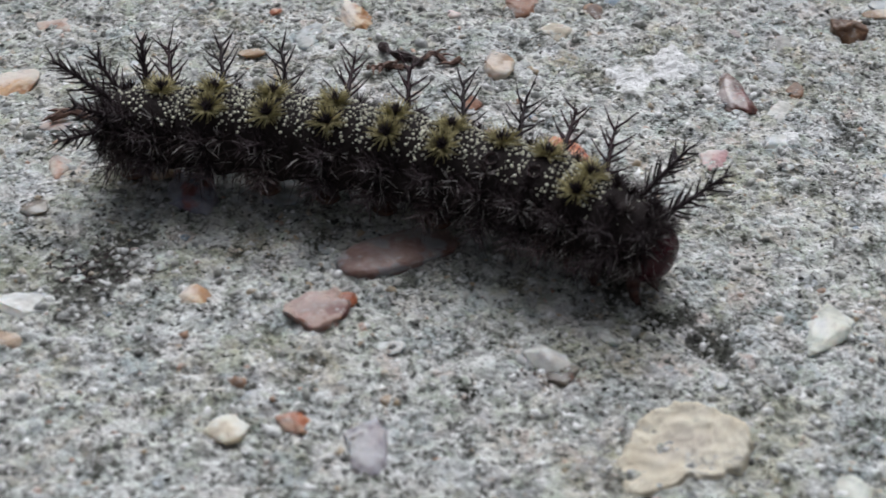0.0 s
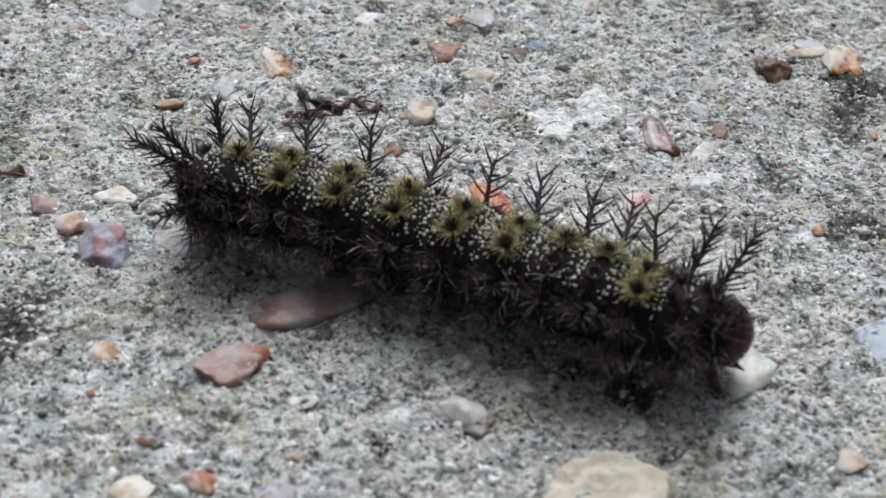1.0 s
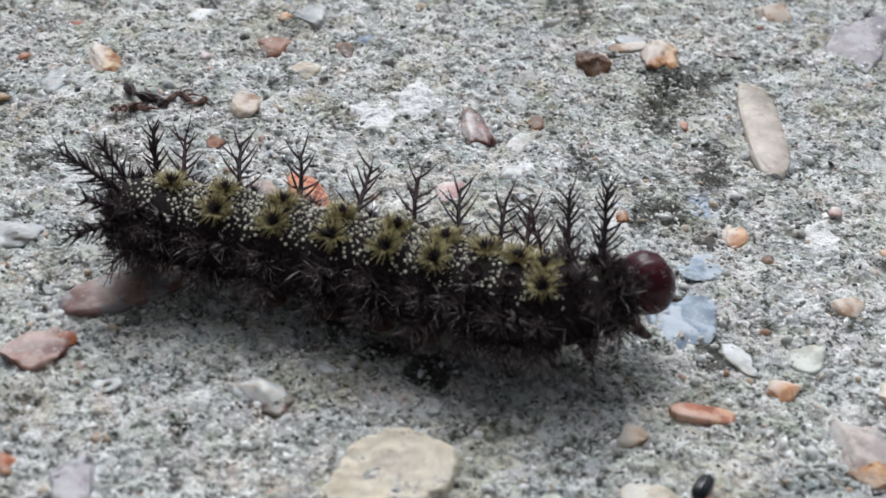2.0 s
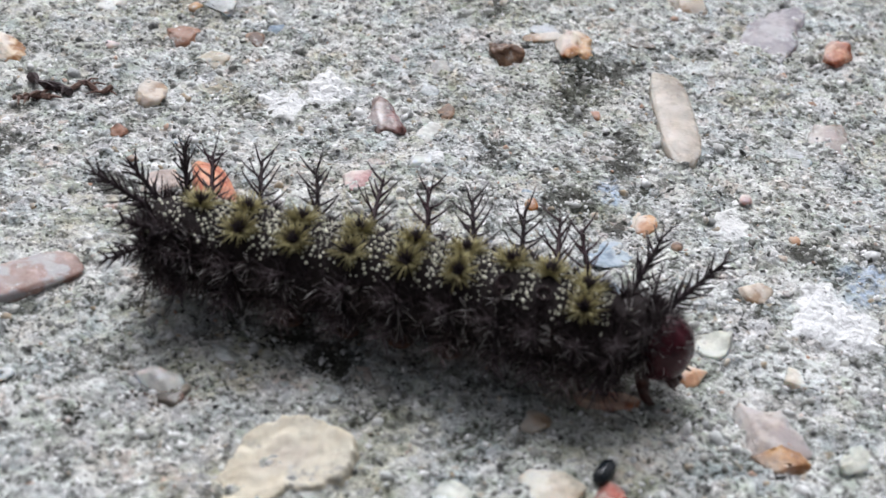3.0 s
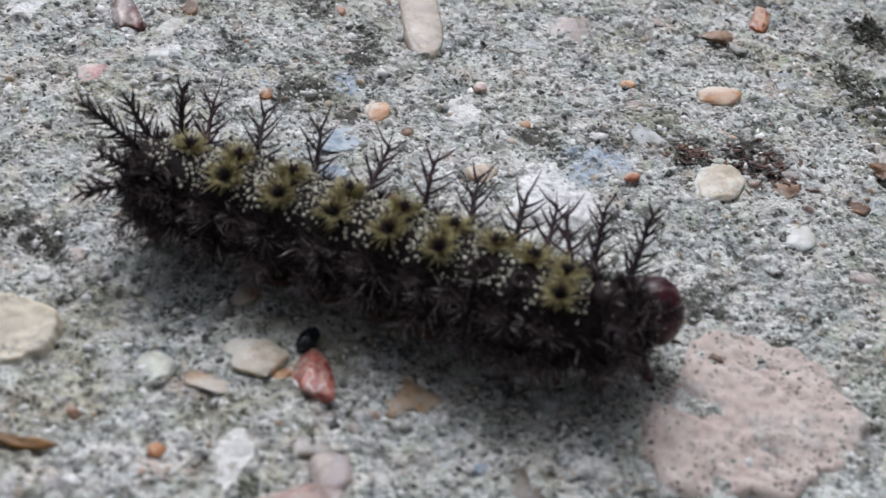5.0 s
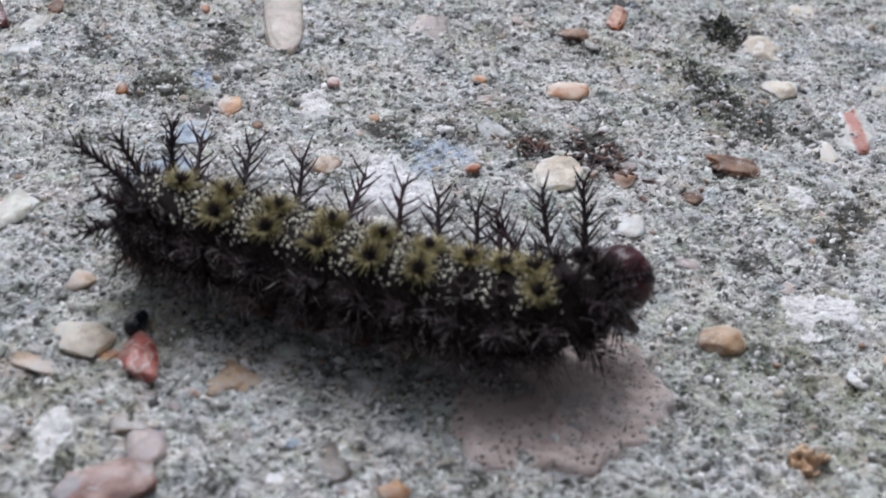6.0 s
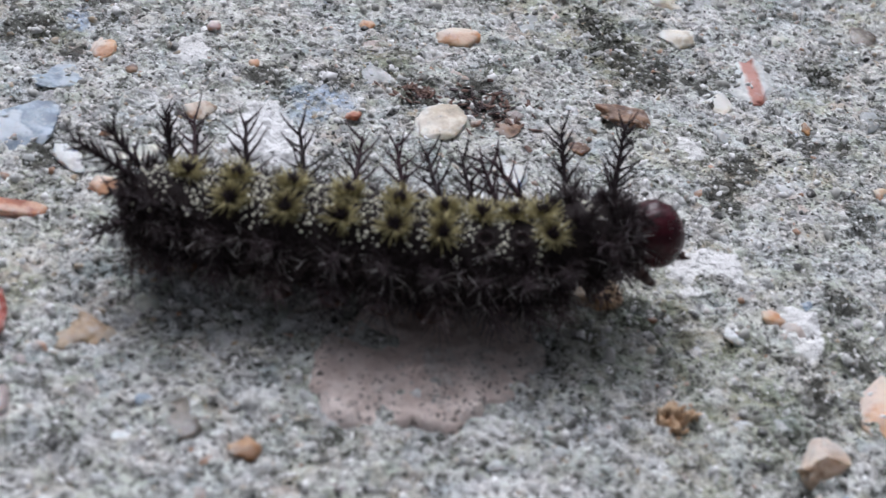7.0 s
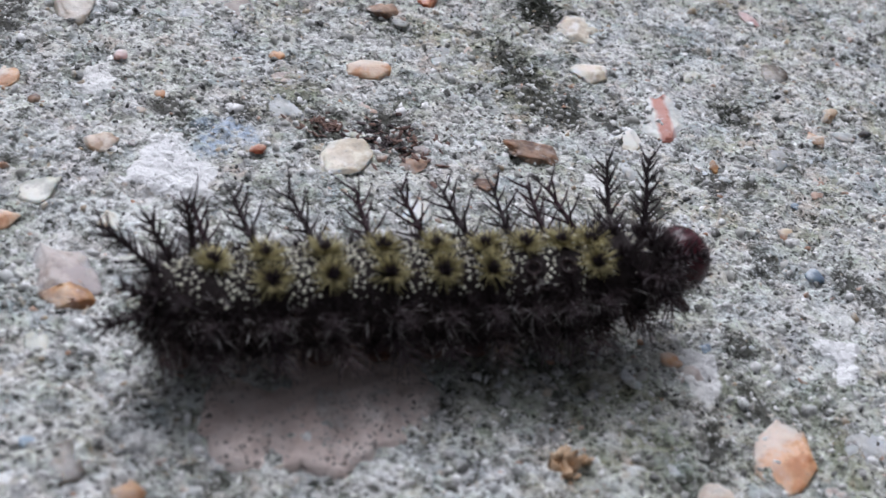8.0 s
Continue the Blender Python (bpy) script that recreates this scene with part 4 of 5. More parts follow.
crumb_heap("lichen", 0.24, 0.76, 0.20, 0.22, 60, 0.018, LICHEN, 22, "scattered black lichen crumbs on the concrete", "lichen")
crumb_heap("lichen", 0.72, 0.46, 0.36, 0.24, 60, 0.016, LICHEN, 23, "dark lichen crumbs on the concrete", "lichen")
crumb_heap("dirt", -0.58, -0.06, 0.30, 0.12, 44, 0.018, BARK_RED, 29, "brown crumbs of dirt beside a white pebble", "dirt")
crumb_heap("dirt", -4.70, 0.78, 0.50, 0.34, 130, 0.020, BARK, 24, "dark brown crumbs of dirt on the concrete", "dirt")
crumb_heap("lichen", -5.35, 1.05, 0.28, 0.22, 60, 0.018, LICHEN, 25, "dark lichen crumbs on the concrete", "lichen")
crumb_heap("lichen", 11.32, 3.08, 0.22, 0.16, 90, 0.018, LICHEN, 26, "black lichen patch on the concrete", "lichen")
crumb_heap("lichen", -1.30, -0.30, 0.14, 0.16, 40, 0.016, LICHEN, 27, "small dark lichen patch on the concrete", "lichen")
crumb_heap("lichen", 3.35, 5.75, 0.30, 0.34, 90, 0.018, LICHEN, 28, "dark green lichen crumbs on the concrete", "lichen")


def build_seed():
    """A small shiny black beetle-like seed."""
    s = Shape()
    verts = []
    for p in BALLS[3][0]:
        w = 1 - 0.25 * max(0.0, p.x)
        q = math.copysign(abs(p.x) ** 0.6, p.x)
        verts.append((q * 0.15, p.y * 0.078 * w, p.z * 0.075 * w + 0.008 * math.cos(p.y * 9) * (p.z > 0)))
    s.add(verts, BALLS[3][1])
    x, y = 2.99, -0.74
    return thing("seed", s.data("seed", [SHELL]), pose(*cm(x, y, float(ground_height(x, y)) + 0.075), 0, 0, 62), "glossy blue-black seed lying against a red pebble", "seed")


build_seed()


def build_straw():
    """A split piece of dry brown straw."""
    s = Shape()
    n = 14
    for lane in range(3):
        pts = [(-0.34 + 0.68 * i / n, (lane - 1) * 0.028 * (1 - (2 * i / n - 1) ** 2) + 0.015 * math.sin(i * 0.6), 0.012 * math.sin(i * 0.5 + lane) + 0.03) for i in range(n + 1)]
        s.tube(pts, [0.028 * min(1, 0.2 + 3 * (i / n) * (1 - i / n) * 1.6) for i in range(n + 1)], 6)
    x, y = 0.80, -1.90
    return thing("straw", s.data("straw", [STRAW]), pose(*cm(x, y, float(ground_height(x, y)) + 0.02), 0, 0, -14), "short split piece of dry brown straw", "straw")


build_straw()


def build_twig(name, x, y, turn, length, radius, material, seed, label):
    """A bent, flaky scrap of bark or twig."""
    rng = random.Random(seed)
    s = Shape()
    n = 9
    pts = [(length * (i / n - 0.5), 0.05 * math.sin(i * 0.9 + seed), radius + 0.03 * math.sin(i * 0.7)) for i in range(n + 1)]
    s.tube(pts, [radius * (0.35 + rng.random() * 0.8) for _ in range(n + 1)], 6)
    for _ in range(5):
        i = rng.randrange(1, n)
        a = rng.uniform(0, 6.28)
        p = Vector(pts[i])
        s.tube([p, p + Vector((math.cos(a) * 0.08, math.sin(a) * 0.08, 0.02)), p + Vector((math.cos(a) * 0.17, math.sin(a) * 0.15, 0.0))], [radius * 0.5, radius * 0.4, 0.005], 4)
    return thing(name, s.data(name, [material], False), pose(*cm(x, y, float(ground_height(x, y))), 0, 0, turn), label, "twig")


build_twig("twig", -2.48, 4.66, -22, 0.52, 0.055, BARK, 2, "black flaking scrap of twig on the concrete")
build_twig("twig", -2.05, 4.70, 5, 0.42, 0.032, BARK_RED, 5, "thin brown scrap of twig on the concrete")
build_twig("twig", -2.62, 4.42, 20, 0.36, 0.05, BARK_RED, 9, "brown scrap of bark on the concrete")
build_twig("twig", -5.53, 3.03, 12, 0.6, 0.05, BARK_RED, 11, "brown scrap of bark on the concrete")


def build_husk():
    """A crumpled dry scrap of leaf: a folded sheet with a thickness."""
    s = Shape()
    n = 14
    top, faces = [], []
    for i in range(n + 1):
        for j in range(n + 1):
            u, v = i / n - 0.5, j / n - 0.5
            p = Vector((u * 5, v * 5, 3.3))
            z = 0.09 + 0.17 * noise.noise(p) + 0.08 * noise.noise(p * 2.7) - 0.18 * (u * u + v * v)
            top.append((u * 0.28 + 0.07 * noise.noise(p + Vector((9, 0, 0))), v * 0.24 + 0.07 * noise.noise(p + Vector((0, 9, 0))), z))
    for i in range(n):
        for j in range(n):
            a = i * (n + 1) + j
            faces.append((a, a + n + 1, a + n + 2, a + 1))
    s.add(top, faces)
    data = s.data("dry_leaf", [STRAW_PALE])
    x, y = 8.46, -2.26
    ob = thing("dry_leaf", data, pose(*cm(x, y, float(ground_height(x, y)) - 0.02), 0, 0, 40), "crumpled tan scrap of dry leaf", "leaf")
    mod = ob.modifiers.new("thickness", "SOLIDIFY")
    mod.thickness = 0.0003
    return ob


STRAW_PALE = plain_material("tan_dry_leaf", (0.46, 0.26, 0.13), (0.86, 0.70, 0.50), 500, 0.6, 0.0002)
build_husk()

# ---- the caterpillar ----
# Stations along the body: 0 head, 1-3 thorax, 4-11 abdomen with rosettes, 12 and 13 the tail.
STATIONS = 14
AXIS = 0.50
GIRTH = {1: 0.31, 2: 0.37, 3: 0.41, 10: 0.43, 11: 0.40, 12: 0.36, 13: 0.28}


def girth(k):
    return GIRTH.get(k, 0.44)


def spine_data(name, length, seed, materials, branches=13, thick=0.024, droop=0.0, reach=0.42):
    """A branched spine that stands up along z: a tapered stem, side branches all round, a forked tip."""
    rng = random.Random(seed)
    s = Shape()
    pts, n = [], 14
    for i in range(n + 1):
        t = i / n
        pts.append(Vector((droop * t * t + 0.015 * math.sin(3 * t + seed), 0.015 * math.sin(2.3 * t + seed * 2), length * t)))
    rings = [Vector((0, 0, -0.05))] + pts
    sides = 6
    s.tube(rings, [thick * 1.5] + [thick * (1.15 - 0.72 * i / n) for i in range(n + 1)], sides)
    for b in range(branches):
        t = 0.08 + 0.90 * b / (branches - 1)
        i = min(int(t * n), n - 1)
        a = b * 2.4 + rng.uniform(-0.35, 0.35)
        lean = radians(rng.uniform(50, 72) - 18 * t)
        out = length * (reach - 0.10 * t) * rng.uniform(0.8, 1.2)
        d = Vector((math.cos(a) * math.sin(lean), math.sin(a) * math.sin(lean), math.cos(lean)))
        # the branch grows out of the stem's own face on that side
        corners = []
        best = max(range(sides), key=lambda k: sum(((Vector(s.v[(i + 1) * sides + (k + e) % sides]) - pts[i]).dot(d) for e in (0, 1))))
        for row, e in ((i + 1, 0), (i + 1, 1), (i + 2, 1), (i + 2, 0)):
            corners.append(row * sides + (best + e) % sides)
        c = sum((Vector(s.v[q]) for q in corners), Vector()) / 4
        base = len(s.v)
        steps = ((0.06, thick * 0.50), (0.5, thick * 0.38), (1.0, thick * 0.16))
        for far, width in steps:
            p = c + d * out * far + Vector((0, 0, out * 0.26 * far * far))
            for q in corners:
                r = Vector(s.v[q]) - c
                r = (r - d * r.dot(d)).normalized() * width
                s.v.append(tuple(p + r))
        for k in range(4):
            j = (k + 1) % 4
            s.f.append((corners[k], corners[j], base + j, base + k))
            for e in range(len(steps) - 1):
                s.f.append((base + 4 * e + k, base + 4 * e + j, base + 4 * e + 4 + j, base + 4 * e + 4 + k))
        s.f.append(tuple(base + 4 * (len(steps) - 1) + k for k in range(4)))
        s.m.extend([0] * (4 * len(steps) + 1))
    return s.data(name, materials)


def rosette_data(name, seed):
    """A flat tuft of yellow bristles round a short black stub."""
    rng = random.Random(seed)
    s = Shape()
    for b in range(120):
        a = b * 2.39996 + rng.uniform(-0.15, 0.15)
        lean = radians(rng.uniform(36, 84))
        out = rng.uniform(0.10, 0.205)
        d = Vector((math.cos(a) * math.sin(lean), math.sin(a) * math.sin(lean), math.cos(lean)))
        p = Vector((math.cos(a) * 0.022, math.sin(a) * 0.022, 0.0))
        s.tube([p, p + d * out * 0.6, p + d * out], [0.0046, 0.0052, 0.0020], 3, 0)
    for b in range(26):
        a = b * 2.39996
        lean = radians(rng.uniform(0, 48))
        d = Vector((math.cos(a) * math.sin(lean), math.sin(a) * math.sin(lean), math.cos(lean)))
        s.tube([(0, 0, -0.01), d * 0.06, d * rng.uniform(0.08, 0.14)], [0.013, 0.010, 0.003], 4, 1)
    return s.data(name, [YELLOW, SPINE])


def tuft_data(name, seed, count, lo, hi, material, flat=70, pale=None):
    """A tuft of plain bristles; every fourth takes pale, if given, as a painted glint."""
    rng = random.Random(seed)
    s = Shape()
    for b in range(count):
        a, lean, out = b * 2.39996 + rng.uniform(-0.2, 0.2), radians(rng.uniform(5, flat)), rng.uniform(lo, hi)
        d = Vector((math.cos(a) * math.sin(lean), math.sin(a) * math.sin(lean), math.cos(lean)))
        s.tube([(0, 0, -0.01), d * out * 0.55, d * out], [0.0056, 0.0045, 0.0012], 4, 1 if b % 4 == 0 else 0)
    return s.data(name, [material, pale or material])


SPINES = [spine_data("branched_spine", 0.57, i, [SPINE_RED if i in (1, 2) else SPINE], 14, 0.026) for i in range(4)]
SHORT_SPINES = [spine_data("branched_spine", 0.34, 20 + i, [FUZZ if i == 2 else SPINE], 26, 0.014, 0.0, 0.62) for i in range(3)]
FLANK_SPINES = [spine_data("branched_spine", 0.42, 50 + i, [SPINE], 26, 0.015, 0.0, 0.40) for i in range(3)]
URCHINS = [tuft_data("bristle_tuft", 120 + i, 46, 0.13, 0.26, SPINE, 82, HAIRS_AND_GLINTS) for i in range(3)]
LONG_SPINES = [spine_data("branched_spine", 0.66, 40 + i, [SPINE], 28, 0.025, 0.0, 0.29) for i in range(3)]
TAIL_SPINES = [spine_data("branched_spine", 0.50, 70 + i, [SPINE], 24, 0.026, 0.0, 0.33) for i in range(2)]


def scar_data():
    """A low ring of worn bristle stubs."""
    s = Shape()
    rng = random.Random(5)
    for b in range(30):
        a = 2 * math.pi * b / 30
        d = Vector((math.cos(a), math.sin(a), 0))
        s.tube([d * 0.045, d * 0.06 + Vector((0, 0, 0.02)), d * rng.uniform(0.062, 0.08) + Vector((0, 0, 0.028))], [0.007, 0.006, 0.003], 4)
    return s.data("spine_scar", [FUZZ])


SCAR = scar_data()
ROSETTES = [rosette_data("rosette", i) for i in range(3)]
COLLAR = [tuft_data("bristle_tuft", 80 + i, 16, 0.05, 0.12, SPINE) for i in range(2)]
TUFTS = [tuft_data("bristle_tuft", 60 + i, 28, 0.10, 0.2, FUZZ if i else SPINE, 74, HAIRS_AND_GLINTS if i else None) for i in range(2)]


def on_skin(k, along, angle, lean=0.0, twist=0.0, sink=0.01):
    """The pose of a spine on segment k: angle from the top towards the left flank, lean forwards, all in degrees."""
    r = girth(k) - sink
    a = radians(angle)
    m = pose(*cm(along, math.sin(a) * r, math.cos(a) * r), -angle, 0, 0) @ pose(0, 0, 0, 0, lean, 0)
    return m @ pose(0, 0, 0, 0, 0, twist)


def segment_data(k, half):
    """One ring of the body: a barrel with a fold at each end and a wrinkle in its middle."""
    rng = random.Random(k)
    s = Shape()
    around, steps = 40, 14
    verts, faces = [], []
    r0 = girth(k)
    off = Vector((k * 7.1, 0, 0))
    for i in range(steps + 1):
        t = 2 * i / steps - 1
        r = r0 * (1 - 0.16 * abs(t) ** 3 - 0.018 * math.cos(t * 9.4))
        if k == 1:
            r *= 1 - 0.45 * max(0.0, t) ** 2
        if k == 13:
            r *= 1 - 0.45 * max(0.0, -t) ** 2
        if abs(t) == 1:
            r *= 0.72
        for j in range(around):
            a = 2 * math.pi * j / around
            q = r * (1 + 0.03 * noise.noise(Vector((t * 3, math.cos(a) * 3, math.sin(a) * 3)) + off))
            belly = 0.90 if math.cos(a) < -0.4 else 1.0
            verts.append((t * half, math.sin(a) * q * 1.03, math.cos(a) * q * belly))
    for i in range(steps):
        for j in range(around):
            b = (j + 1) % around
            faces.append((i * around + j, (i + 1) * around + j, (i + 1) * around + b, i * around + b))
    faces.append(tuple(range(around)))
    faces.append(tuple(range(steps * around, (steps + 1) * around))[::-1])
    s.add(verts, faces)
    return s.data("body_segment", [SKIN])


def granules_data(k, half, count):
    """Cream granules over the back and flanks of a segment, thickest towards its front and rear."""
    rng = random.Random(90 + k)
    s = Shape()
    done = []
    tries = 0
    while len(done) < count and tries < 6000:
        tries += 1
        t = rng.choice((-1, 1)) * rng.uniform(0.30 if rng.random() < 0.8 else 0.0, 0.95)
        a = rng.gauss(0, 40)
        if abs(a) > 54 or rng.random() > 1.15 - abs(a) / 80:
            continue
        if abs(abs(a + 9) - 17) < 9 and abs(t) < 0.3 and (a > 0 or k not in (4, 5, 11)):
            continue
        size = 0.007 + 0.0155 * rng.random() ** 1.5 * (1.15 - abs(a) / 180)
        y = radians(a) * girth(k)
        if any((t * half - p) ** 2 + (y - q) ** 2 < (size + r + 0.001) ** 2 for p, q, r in done):
            continue
        done.append((t * half, y, size))
        r = girth(k) * (1 - 0.16 * abs(t) ** 3 - 0.018 * math.cos(t * 9.4)) * 1.005
        ar = radians(a)
        n = Vector((0, math.sin(ar), math.cos(ar)))
        side = Vector((0, math.cos(ar), -math.sin(ar)))
        c = n * r + Vector((t * half, math.sin(ar) * r * 0.03, 0))
        s.add([c + Vector((v.x * size, 0, 0)) + side * (v.y * size) + n * (v.z * size * 0.7) for v in BALLS[1][0]], BALLS[1][1])
    return s.data("speckle", [SPOT])


def hairs_data(k, half, count):
    """Fine grey hairs that hang from the flanks; the pale few paint in glints."""
    rng = random.Random(300 + k)
    s = Shape()
    for _ in range(count):
        a = radians(rng.choice((-1, 1)) * rng.uniform(60, 124))
        n = Vector((rng.uniform(-0.6, 0.6), math.sin(a), math.cos(a))).normalized()
        p = Vector((rng.uniform(-0.8, 0.8) * half, math.sin(a) * girth(k) * 0.98, math.cos(a) * girth(k) * 0.96))
        out = rng.uniform(0.10, 0.27)
        pale = rng.random() < 0.16
        r = 0.0062 if pale else 0.0048
        s.tube([p, p + n * out * 0.5, p + n * out + Vector((0, 0, -0.12 * out))], [r, r * 0.85, 0.0012], 3, 1 if pale else 0)
    return s.data("hair_fringe", [FUZZ, HAIRS_AND_GLINTS])


def proleg_data():
    """A stubby false leg with a soft gripping pad."""
    s = Shape()
    s.tube([(0, 0, 0.20), (0, 0.02, 0.08), (0, 0.03, -0.02), (0, 0.035, -0.10)], [0.17, 0.15, 0.115, 0.10], 12, 0)
    s.tube([(0, 0.035, -0.09), (0, 0.04, -0.125), (0, 0.045, -0.16)], [0.10, 0.125, 0.085], 12, 1)
    return s.data("proleg", [LEG, PAD])


def true_leg_data():
    """A jointed, clawed leg of the thorax."""
    s = Shape()
    s.tube([(0, 0, 0.10), (0.02, 0.05, -0.03)], [0.075, 0.06], 8)
    s.tube([(0.02, 0.05, -0.02), (0.05, 0.08, -0.13)], [0.058, 0.043], 8)
    s.tube([(0.05, 0.08, -0.12), (0.08, 0.05, -0.21)], [0.042, 0.028], 8)
    s.tube([(0.08, 0.05, -0.20), (0.10, 0.01, -0.245), (0.10, -0.02, -0.26)], [0.022, 0.014, 0.002], 6)
    return s.data("leg", [LEG])


def head_data():
    """A round head capsule in two lobes with a groove between them, flattened at the face."""
    s = Shape()
    verts = []
    for p in BALLS[4][0]:
        groove = 0.07 * math.exp(-(p.y / 0.10) ** 2) * max(0.0, 0.3 + p.z * 0.7)
        x = p.x * 0.28 * (0.88 if p.x > 0 else 1.0)
        r = 1 - groove + 0.02 * noise.noise(p * 4)
        verts.append((x * r, p.y * 0.285 * r, (p.z * 0.295 - 0.02 * p.x) * r))
    s.add(verts, BALLS[4][1])
    return s.data("head", [HEAD])


def mouth_data():
    s = Shape()
    for side in (-1, 1):
        s.tube([(0.16, side * 0.05, -0.20), (0.24, side * 0.035, -0.24), (0.25, side * 0.01, -0.29)], [0.055, 0.045, 0.02], 8)
        s.tube([(0.14, side * 0.12, -0.15), (0.22, side * 0.14, -0.18), (0.29, side * 0.145, -0.19)], [0.028, 0.02, 0.006], 6)
    return s.data("mouth", [LEG])


def face_hair_data():
    rng = random.Random(7)
    s = Shape()
    for _ in range(46):
        d = Vector((rng.uniform(-0.3, 1), rng.uniform(-1, 1), rng.uniform(-0.7, 1))).normalized()
        p = Vector((d.x * 0.238, d.y * 0.265, d.z * 0.275))
        s.tube([p, p + d * rng.uniform(0.05, 0.11)], [0.0045, 0.001], 3)
    return s.data("face_fuzz", [HAIRS_AND_GLINTS])


def build_caterpillar():
    """The animal: its rings, each with its spines, and the head, as parts that move on it."""
    body = tagged(new("caterpillar"), "black spiny caterpillar with olive-yellow bristle rosettes and cream dots", "caterpillar")
    body.rotation_mode = "QUATERNION"
    rings = {}
    proleg, leg = proleg_data(), true_leg_data()
    for k in range(1, STATIONS):
        half = 0.24 if k <= 3 else 0.27 if k <= 5 else 0.33 if k <= 11 else 0.22
        ring = rings[k] = part("body_segment", segment_data(k, half), body)
        rng = random.Random(700 + k)

        def stick(name, data, along, angle, lean=0.0, label="", sink=0.01):
            part(name, data, ring, label, on_skin(k, along, angle, lean + rng.uniform(-5, 5), rng.uniform(0, 360), sink))

        if 2 <= k <= 12:
            tagged(part("speckle", granules_data(k, half, 24 if k in (2, 12) else 115 if k < 6 else 170), ring, "cream-white skin granules"), kind="stuff")
        tagged(part("hair_fringe", hairs_data(k, half, 90), ring), kind="stuff")
        for side in (-1, 1):
            if 3 <= k <= 11:
                if side > 0 or k not in (4, 5, 11):
                    stick("rosette", ROSETTES[(k + side) % 3], 0.0, 17 * side - 9, 0, "olive-yellow bristle rosette with a black centre")
                else:
                    stick("bristle_tuft", TUFTS[k % 2], 0.0, 44 * side)
                    if k < 11:
                        stick("spine_scar", SCAR, 0.0, 17 * side - 9, 0, "pale grey ring left by a lost rosette", 0.0)
                stick("branched_spine", SPINES[(k * 3 + side) % 4] if side > 0 else FLANK_SPINES[k % 3], 0.03, 64 * side, rng.uniform(-7, 7) - 14)
                stick("branched_spine", SHORT_SPINES[(k + side) % 3], 0.02, 93 * side, rng.uniform(-12, 12))
                stick("bristle_tuft", TUFTS[k % 2], 0.06, 112 * side)
                stick("bristle_tuft", COLLAR[(k + 1) % 2], -0.08, 128 * side)
                stick("bristle_tuft", TUFTS[k % 2], -0.15, 104 * side)
                stick("bristle_tuft", TUFTS[(k + 1) % 2], 0.14, 66 * side)
                stick("bristle_tuft", URCHINS[k % 3], 0.0, 76 * side)
                for along in (-0.17, -0.02, 0.16):
                    stick("bristle_tuft", COLLAR[k % 2], along, 54 * side + rng.uniform(-5, 5))
                stick("bristle_tuft", URCHINS[(k + 1) % 3], 0.04, 100 * side)
            elif k == 2:
                stick("bristle_tuft", TUFTS[0], 0.0, 26 * side)
                stick("branched_spine", LONG_SPINES[side % 3], 0.06, 52 * side, 5)
                stick("branched_spine", SHORT_SPINES[0], 0.0, 92 * side, 10)
            elif k == 1:
                stick("branched_spine", LONG_SPINES[(1 + side) % 3], 0.05, 44 * side, 18 if side > 0 else -4)
                stick("branched_spine", SHORT_SPINES[1], -0.04, 84 * side, -12)
                stick("bristle_tuft", TUFTS[0], -0.06, 100 * side)
            elif k == 12:
                stick("branched_spine", TAIL_SPINES[side % 2], 0.04, 46 * side, -8)
                stick("branched_spine", SHORT_SPINES[side % 3], 0.0, 92 * side, -20)
            else:
                stick("branched_spine", TAIL_SPINES[side % 2], 0.0, 42 * side, -34)
                stick("branched_spine", (SHORT_SPINES if side > 0 else LONG_SPINES)[(1 + side) % 3], -0.04, (85 if side > 0 else 68) * side, -32, "", 0.10)
            if k == 13 or 6 <= k <= 9:
                part("proleg", proleg, ring, "dark red false leg", pose(*cm(0.10 if k == 13 else 0, side * (0.08 if k == 13 else 0.17), -(AXIS - 0.165)), 0, 0, 0 if side > 0 else 180))
            elif k <= 3:
                part("leg", leg, ring, "dark red clawed leg", pose(*cm(0.20 if k == 1 else 0.08, side * 0.19, -0.24), 0, -25 if k == 1 else 0, 0) @ Matrix.Diagonal((1, side, 1, 1)))
        if k in (1, 2, 12, 13):
            for j in range(4 if k == 1 else 10 if k == 2 else 11):
                stick("bristle_tuft", TUFTS[j % 2], rng.uniform(-0.15, 0.05 if k == 1 else 0.15), rng.uniform(-130, 130), rng.uniform(-20, 20))
        if k == 1:
            for j in range(7):
                stick("bristle_tuft", TUFTS[j % 2], 0.04, -75 + 25 * j, 10, "", 0.03)
            for j in range(13):
                stick("bristle_tuft", TUFTS[j % 2], 0.13, -115 + 230 * j / 12, 42, "", 0.07)
            for j in range(14):
                stick("bristle_tuft", COLLAR[j % 2], -0.04, -125 + 250 * j / 13, 10, "", 0.0)
        if k == 13:
            for j in range(12):
                stick("bristle_tuft", TUFTS[j % 2], -0.13, -120 + 240 * j / 11, -30, "", 0.10)
            stick("branched_spine", LONG_SPINES[1], -0.06, 0, -50)
    rings[0] = part("head", head_data(), body, "glossy maroon head capsule")
    part("mouth", mouth_data(), rings[0])
    part("face_fuzz", face_hair_data(), rings[0])
    return body, rings


caterpillar, RINGS = build_caterpillar()


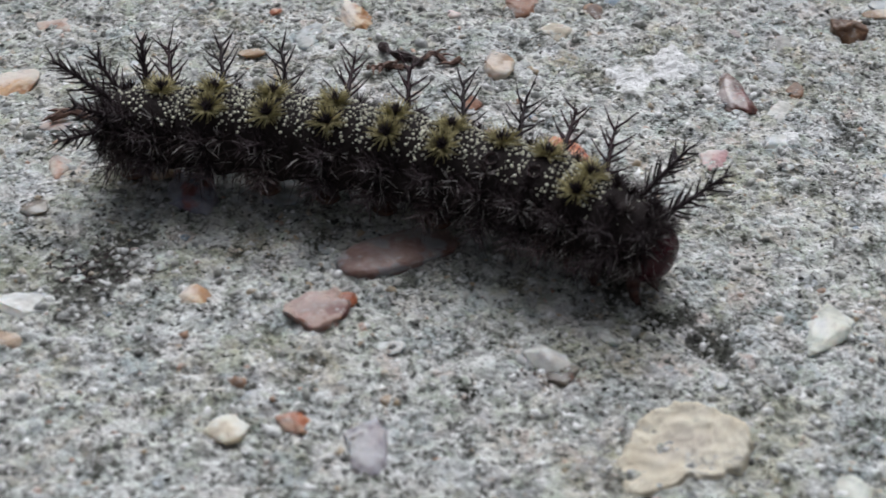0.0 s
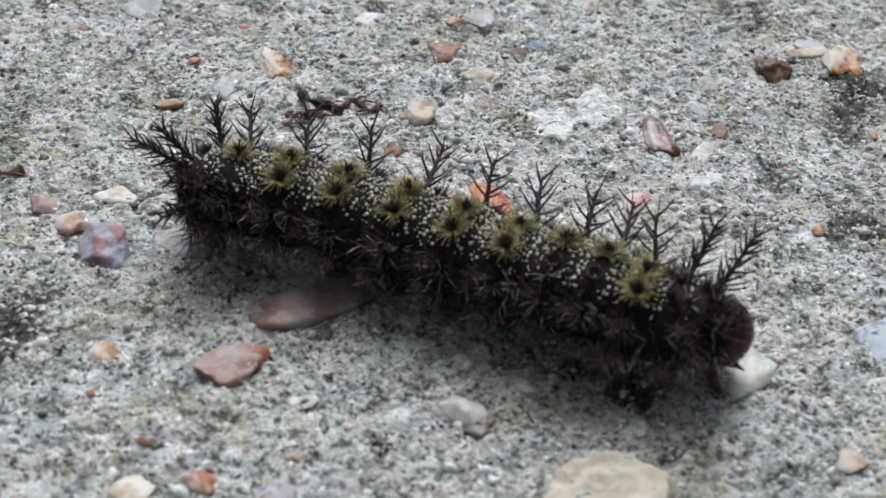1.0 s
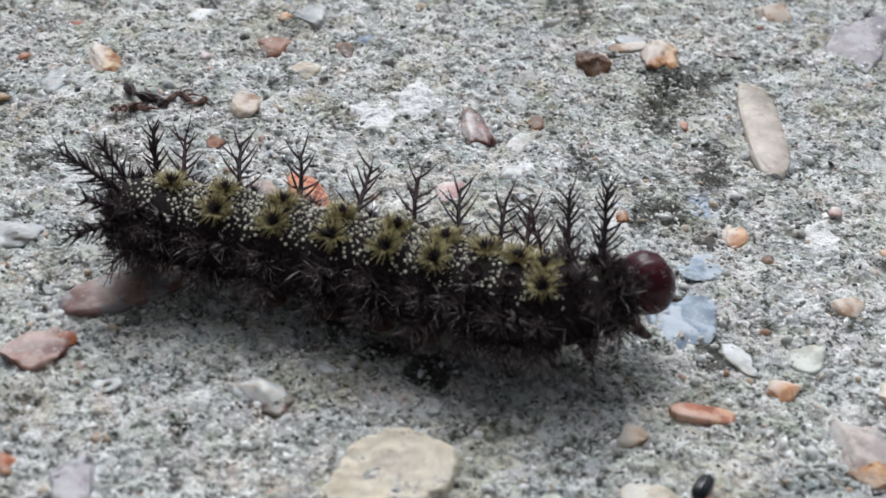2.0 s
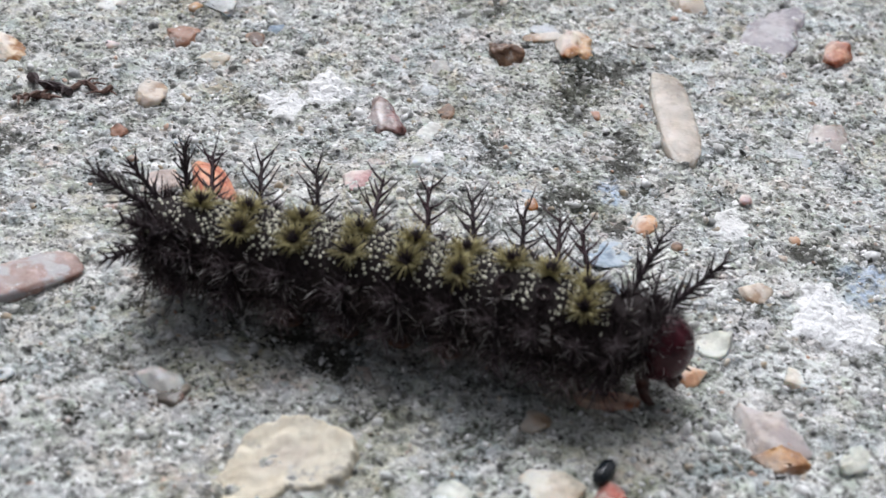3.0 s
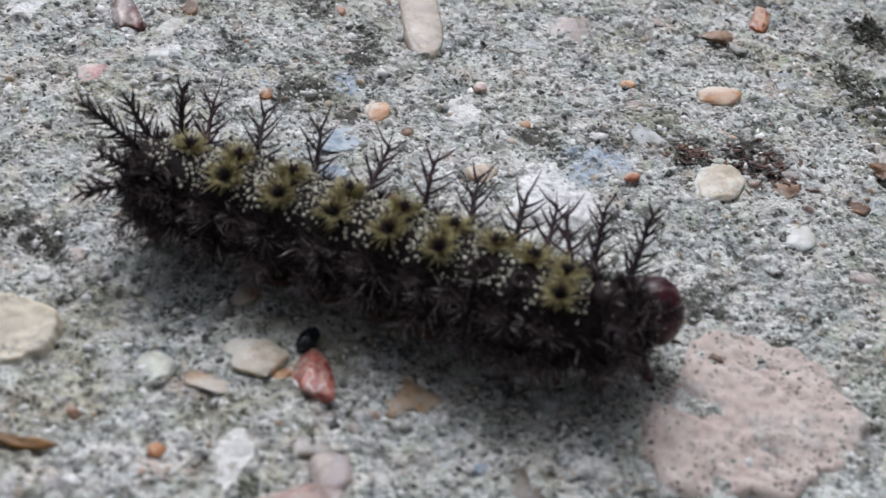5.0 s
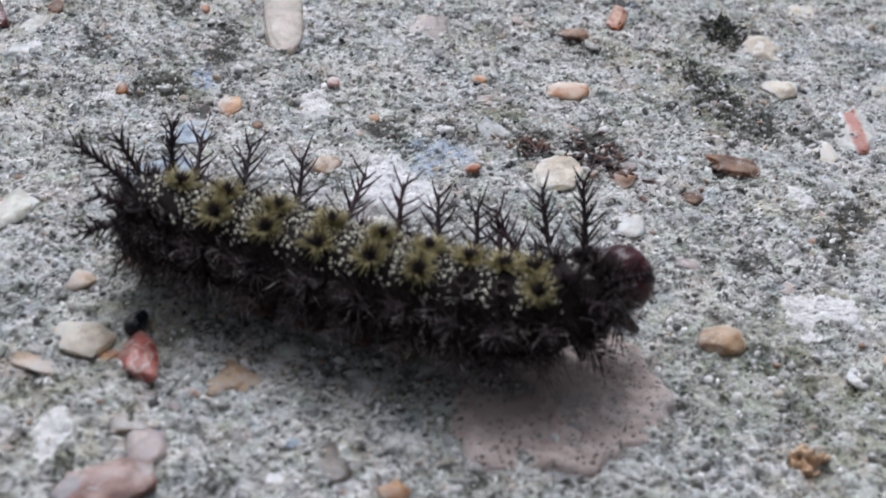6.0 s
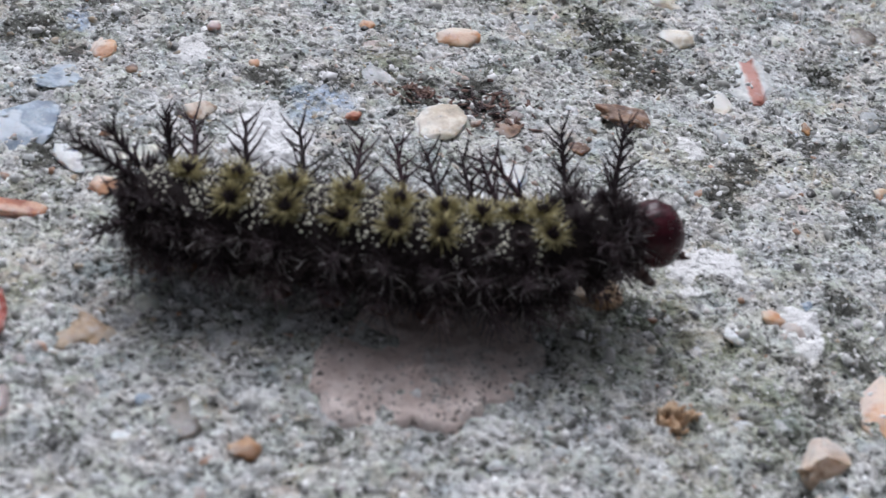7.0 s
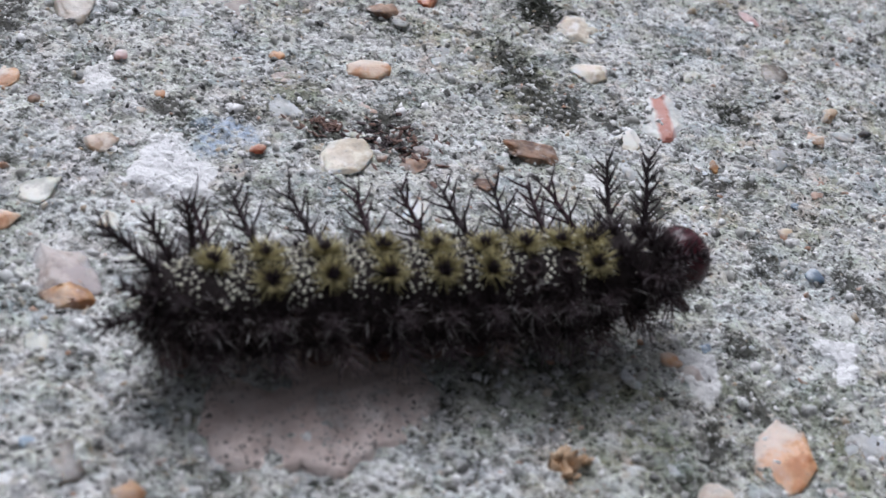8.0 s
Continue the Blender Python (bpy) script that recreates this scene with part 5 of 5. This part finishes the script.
# ---- movement ----
def motions():
    """The crawl: where the body's axis lies at five even stations, from the head to the tail, time by time."""
    times = []

    def crawl(t, head_z, *way):
        times.append((t, head_z, [Vector(p) for p in way]))

    crawl(0.0, 0.38, (0.25, 1.20), (-0.59, 1.61), (-1.99, 2.08), (-3.83, 2.27), (-5.06, 2.26))
    crawl(0.5, 0.38, (0.86, 1.16), (-0.04, 1.32), (-1.31, 1.90), (-3.09, 2.29), (-4.30, 2.27))
    crawl(1.0, 0.40, (1.56, 0.89), (0.63, 0.99), (-0.57, 1.52), (-2.29, 2.12), (-3.38, 2.10))
    crawl(1.5, 0.64, (2.15, 1.13), (1.14, 0.87), (-0.00, 1.20), (-1.71, 1.71), (-2.87, 1.81))
    crawl(2.0, 0.66, (2.62, 1.12), (1.60, 0.85), (0.57, 1.18), (-1.08, 1.64), (-2.24, 1.75))
    crawl(3.3, 0.38, (3.90, -0.10), (3.09, 0.41), (1.94, 0.76), (0.40, 1.14), (-0.57, 1.23))
    crawl(3.5, 0.36, (3.99, -0.35), (3.25, 0.16), (2.19, 0.68), (0.63, 0.99), (-0.42, 1.00))
    crawl(4.0, 0.36, (4.72, -0.52), (3.95, -0.18), (2.83, 0.38), (1.36, 1.04), (0.40, 1.18))
    crawl(4.5, 0.37, (5.29, -0.67), (4.47, -0.52), (3.42, 0.09), (1.92, 0.69), (0.89, 0.97))
    crawl(4.7, 0.40, (5.49, -0.85), (4.63, -0.74), (3.59, -0.17), (2.17, 0.61), (1.20, 0.94))
    crawl(5.8, 0.68, (6.81, -0.63), (5.79, -1.03), (4.91, -0.53), (3.40, 0.00), (2.39, 0.20))
    crawl(6.0, 0.68, (7.11, -0.74), (6.17, -1.07), (5.16, -0.78), (3.79, -0.16), (2.86, 0.10))
    crawl(6.3, 0.66, (7.48, -0.86), (6.48, -1.16), (5.52, -0.88), (4.11, -0.38), (3.12, -0.11))
    crawl(6.5, 0.68, (7.72, -0.71), (6.69, -1.04), (5.76, -0.83), (4.33, -0.49), (3.30, -0.25))
    crawl(7.0, 0.68, (8.50, -0.74), (7.40, -0.91), (6.43, -0.90), (5.06, -0.58), (4.11, -0.47))
    crawl(7.5, 0.68, (9.06, -0.36), (8.00, -0.72), (6.92, -0.90), (5.57, -0.86), (4.71, -0.76))
    crawl(8.0, 0.68, (9.71, -0.41), (8.72, -0.67), (7.66, -0.77), (6.16, -1.02), (5.20, -0.98))

    def axis(way, u):
        """The smooth curve through the five stations."""
        at = [0.0, 3.25, 6.5, 9.75, 13.0]
        total = Vector((0.0, 0.0))
        for i in range(5):
            w = 1.0
            for j in range(5):
                if j != i:
                    w *= (u - at[j]) / (at[i] - at[j])
            total += way[i] * w
        return total

    def place(t, head_z, way, k):
        u = {12: 11.6, 13: 12.05}.get(k, k)
        p = axis(way, u)
        d = axis(way, max(u - 0.5, 0.0)) - axis(way, min(u + 0.5, 13.0))
        turn = math.degrees(math.atan2(d.y, d.x))
        rise = max(0.0, 1 - k / 4.2)
        z = AXIS + (head_z - AXIS) * rise * rise * (3 - 2 * rise)
        if k >= 1:
            z += 0.022 * math.sin(2 * math.pi * (t / 1.35 + k / 7.0))
        if k == 1:
            z = max(z, 0.47)
        nod = (max(0.0, AXIS - head_z) * 230 - max(0.0, head_z - AXIS) * 40) * rise if k <= 3 else 0.0
        if k == 0:
            p = p - d.normalized() * (0.03 + 0.08 * min(1.0, max(0.0, (0.5 - head_z) / 0.12)))
        return pose(*cm(p.x, p.y, z), 0, nod, turn)

    base = []
    for t, head_z, way in times:
        p, d = axis(way, 6.5), axis(way, 4.5) - axis(way, 8.5)
        base.append(pose(*cm(p.x, p.y, 0), 0, 0, math.degrees(math.atan2(d.y, d.x))))
    walk(caterpillar, [(t, m) for (t, _, _), m in zip(times, base)])
    for k, ring in RINGS.items():
        walk(ring, [(row[0], m.inverted() @ place(*row, k)) for row, m in zip(times, base)])


motions()
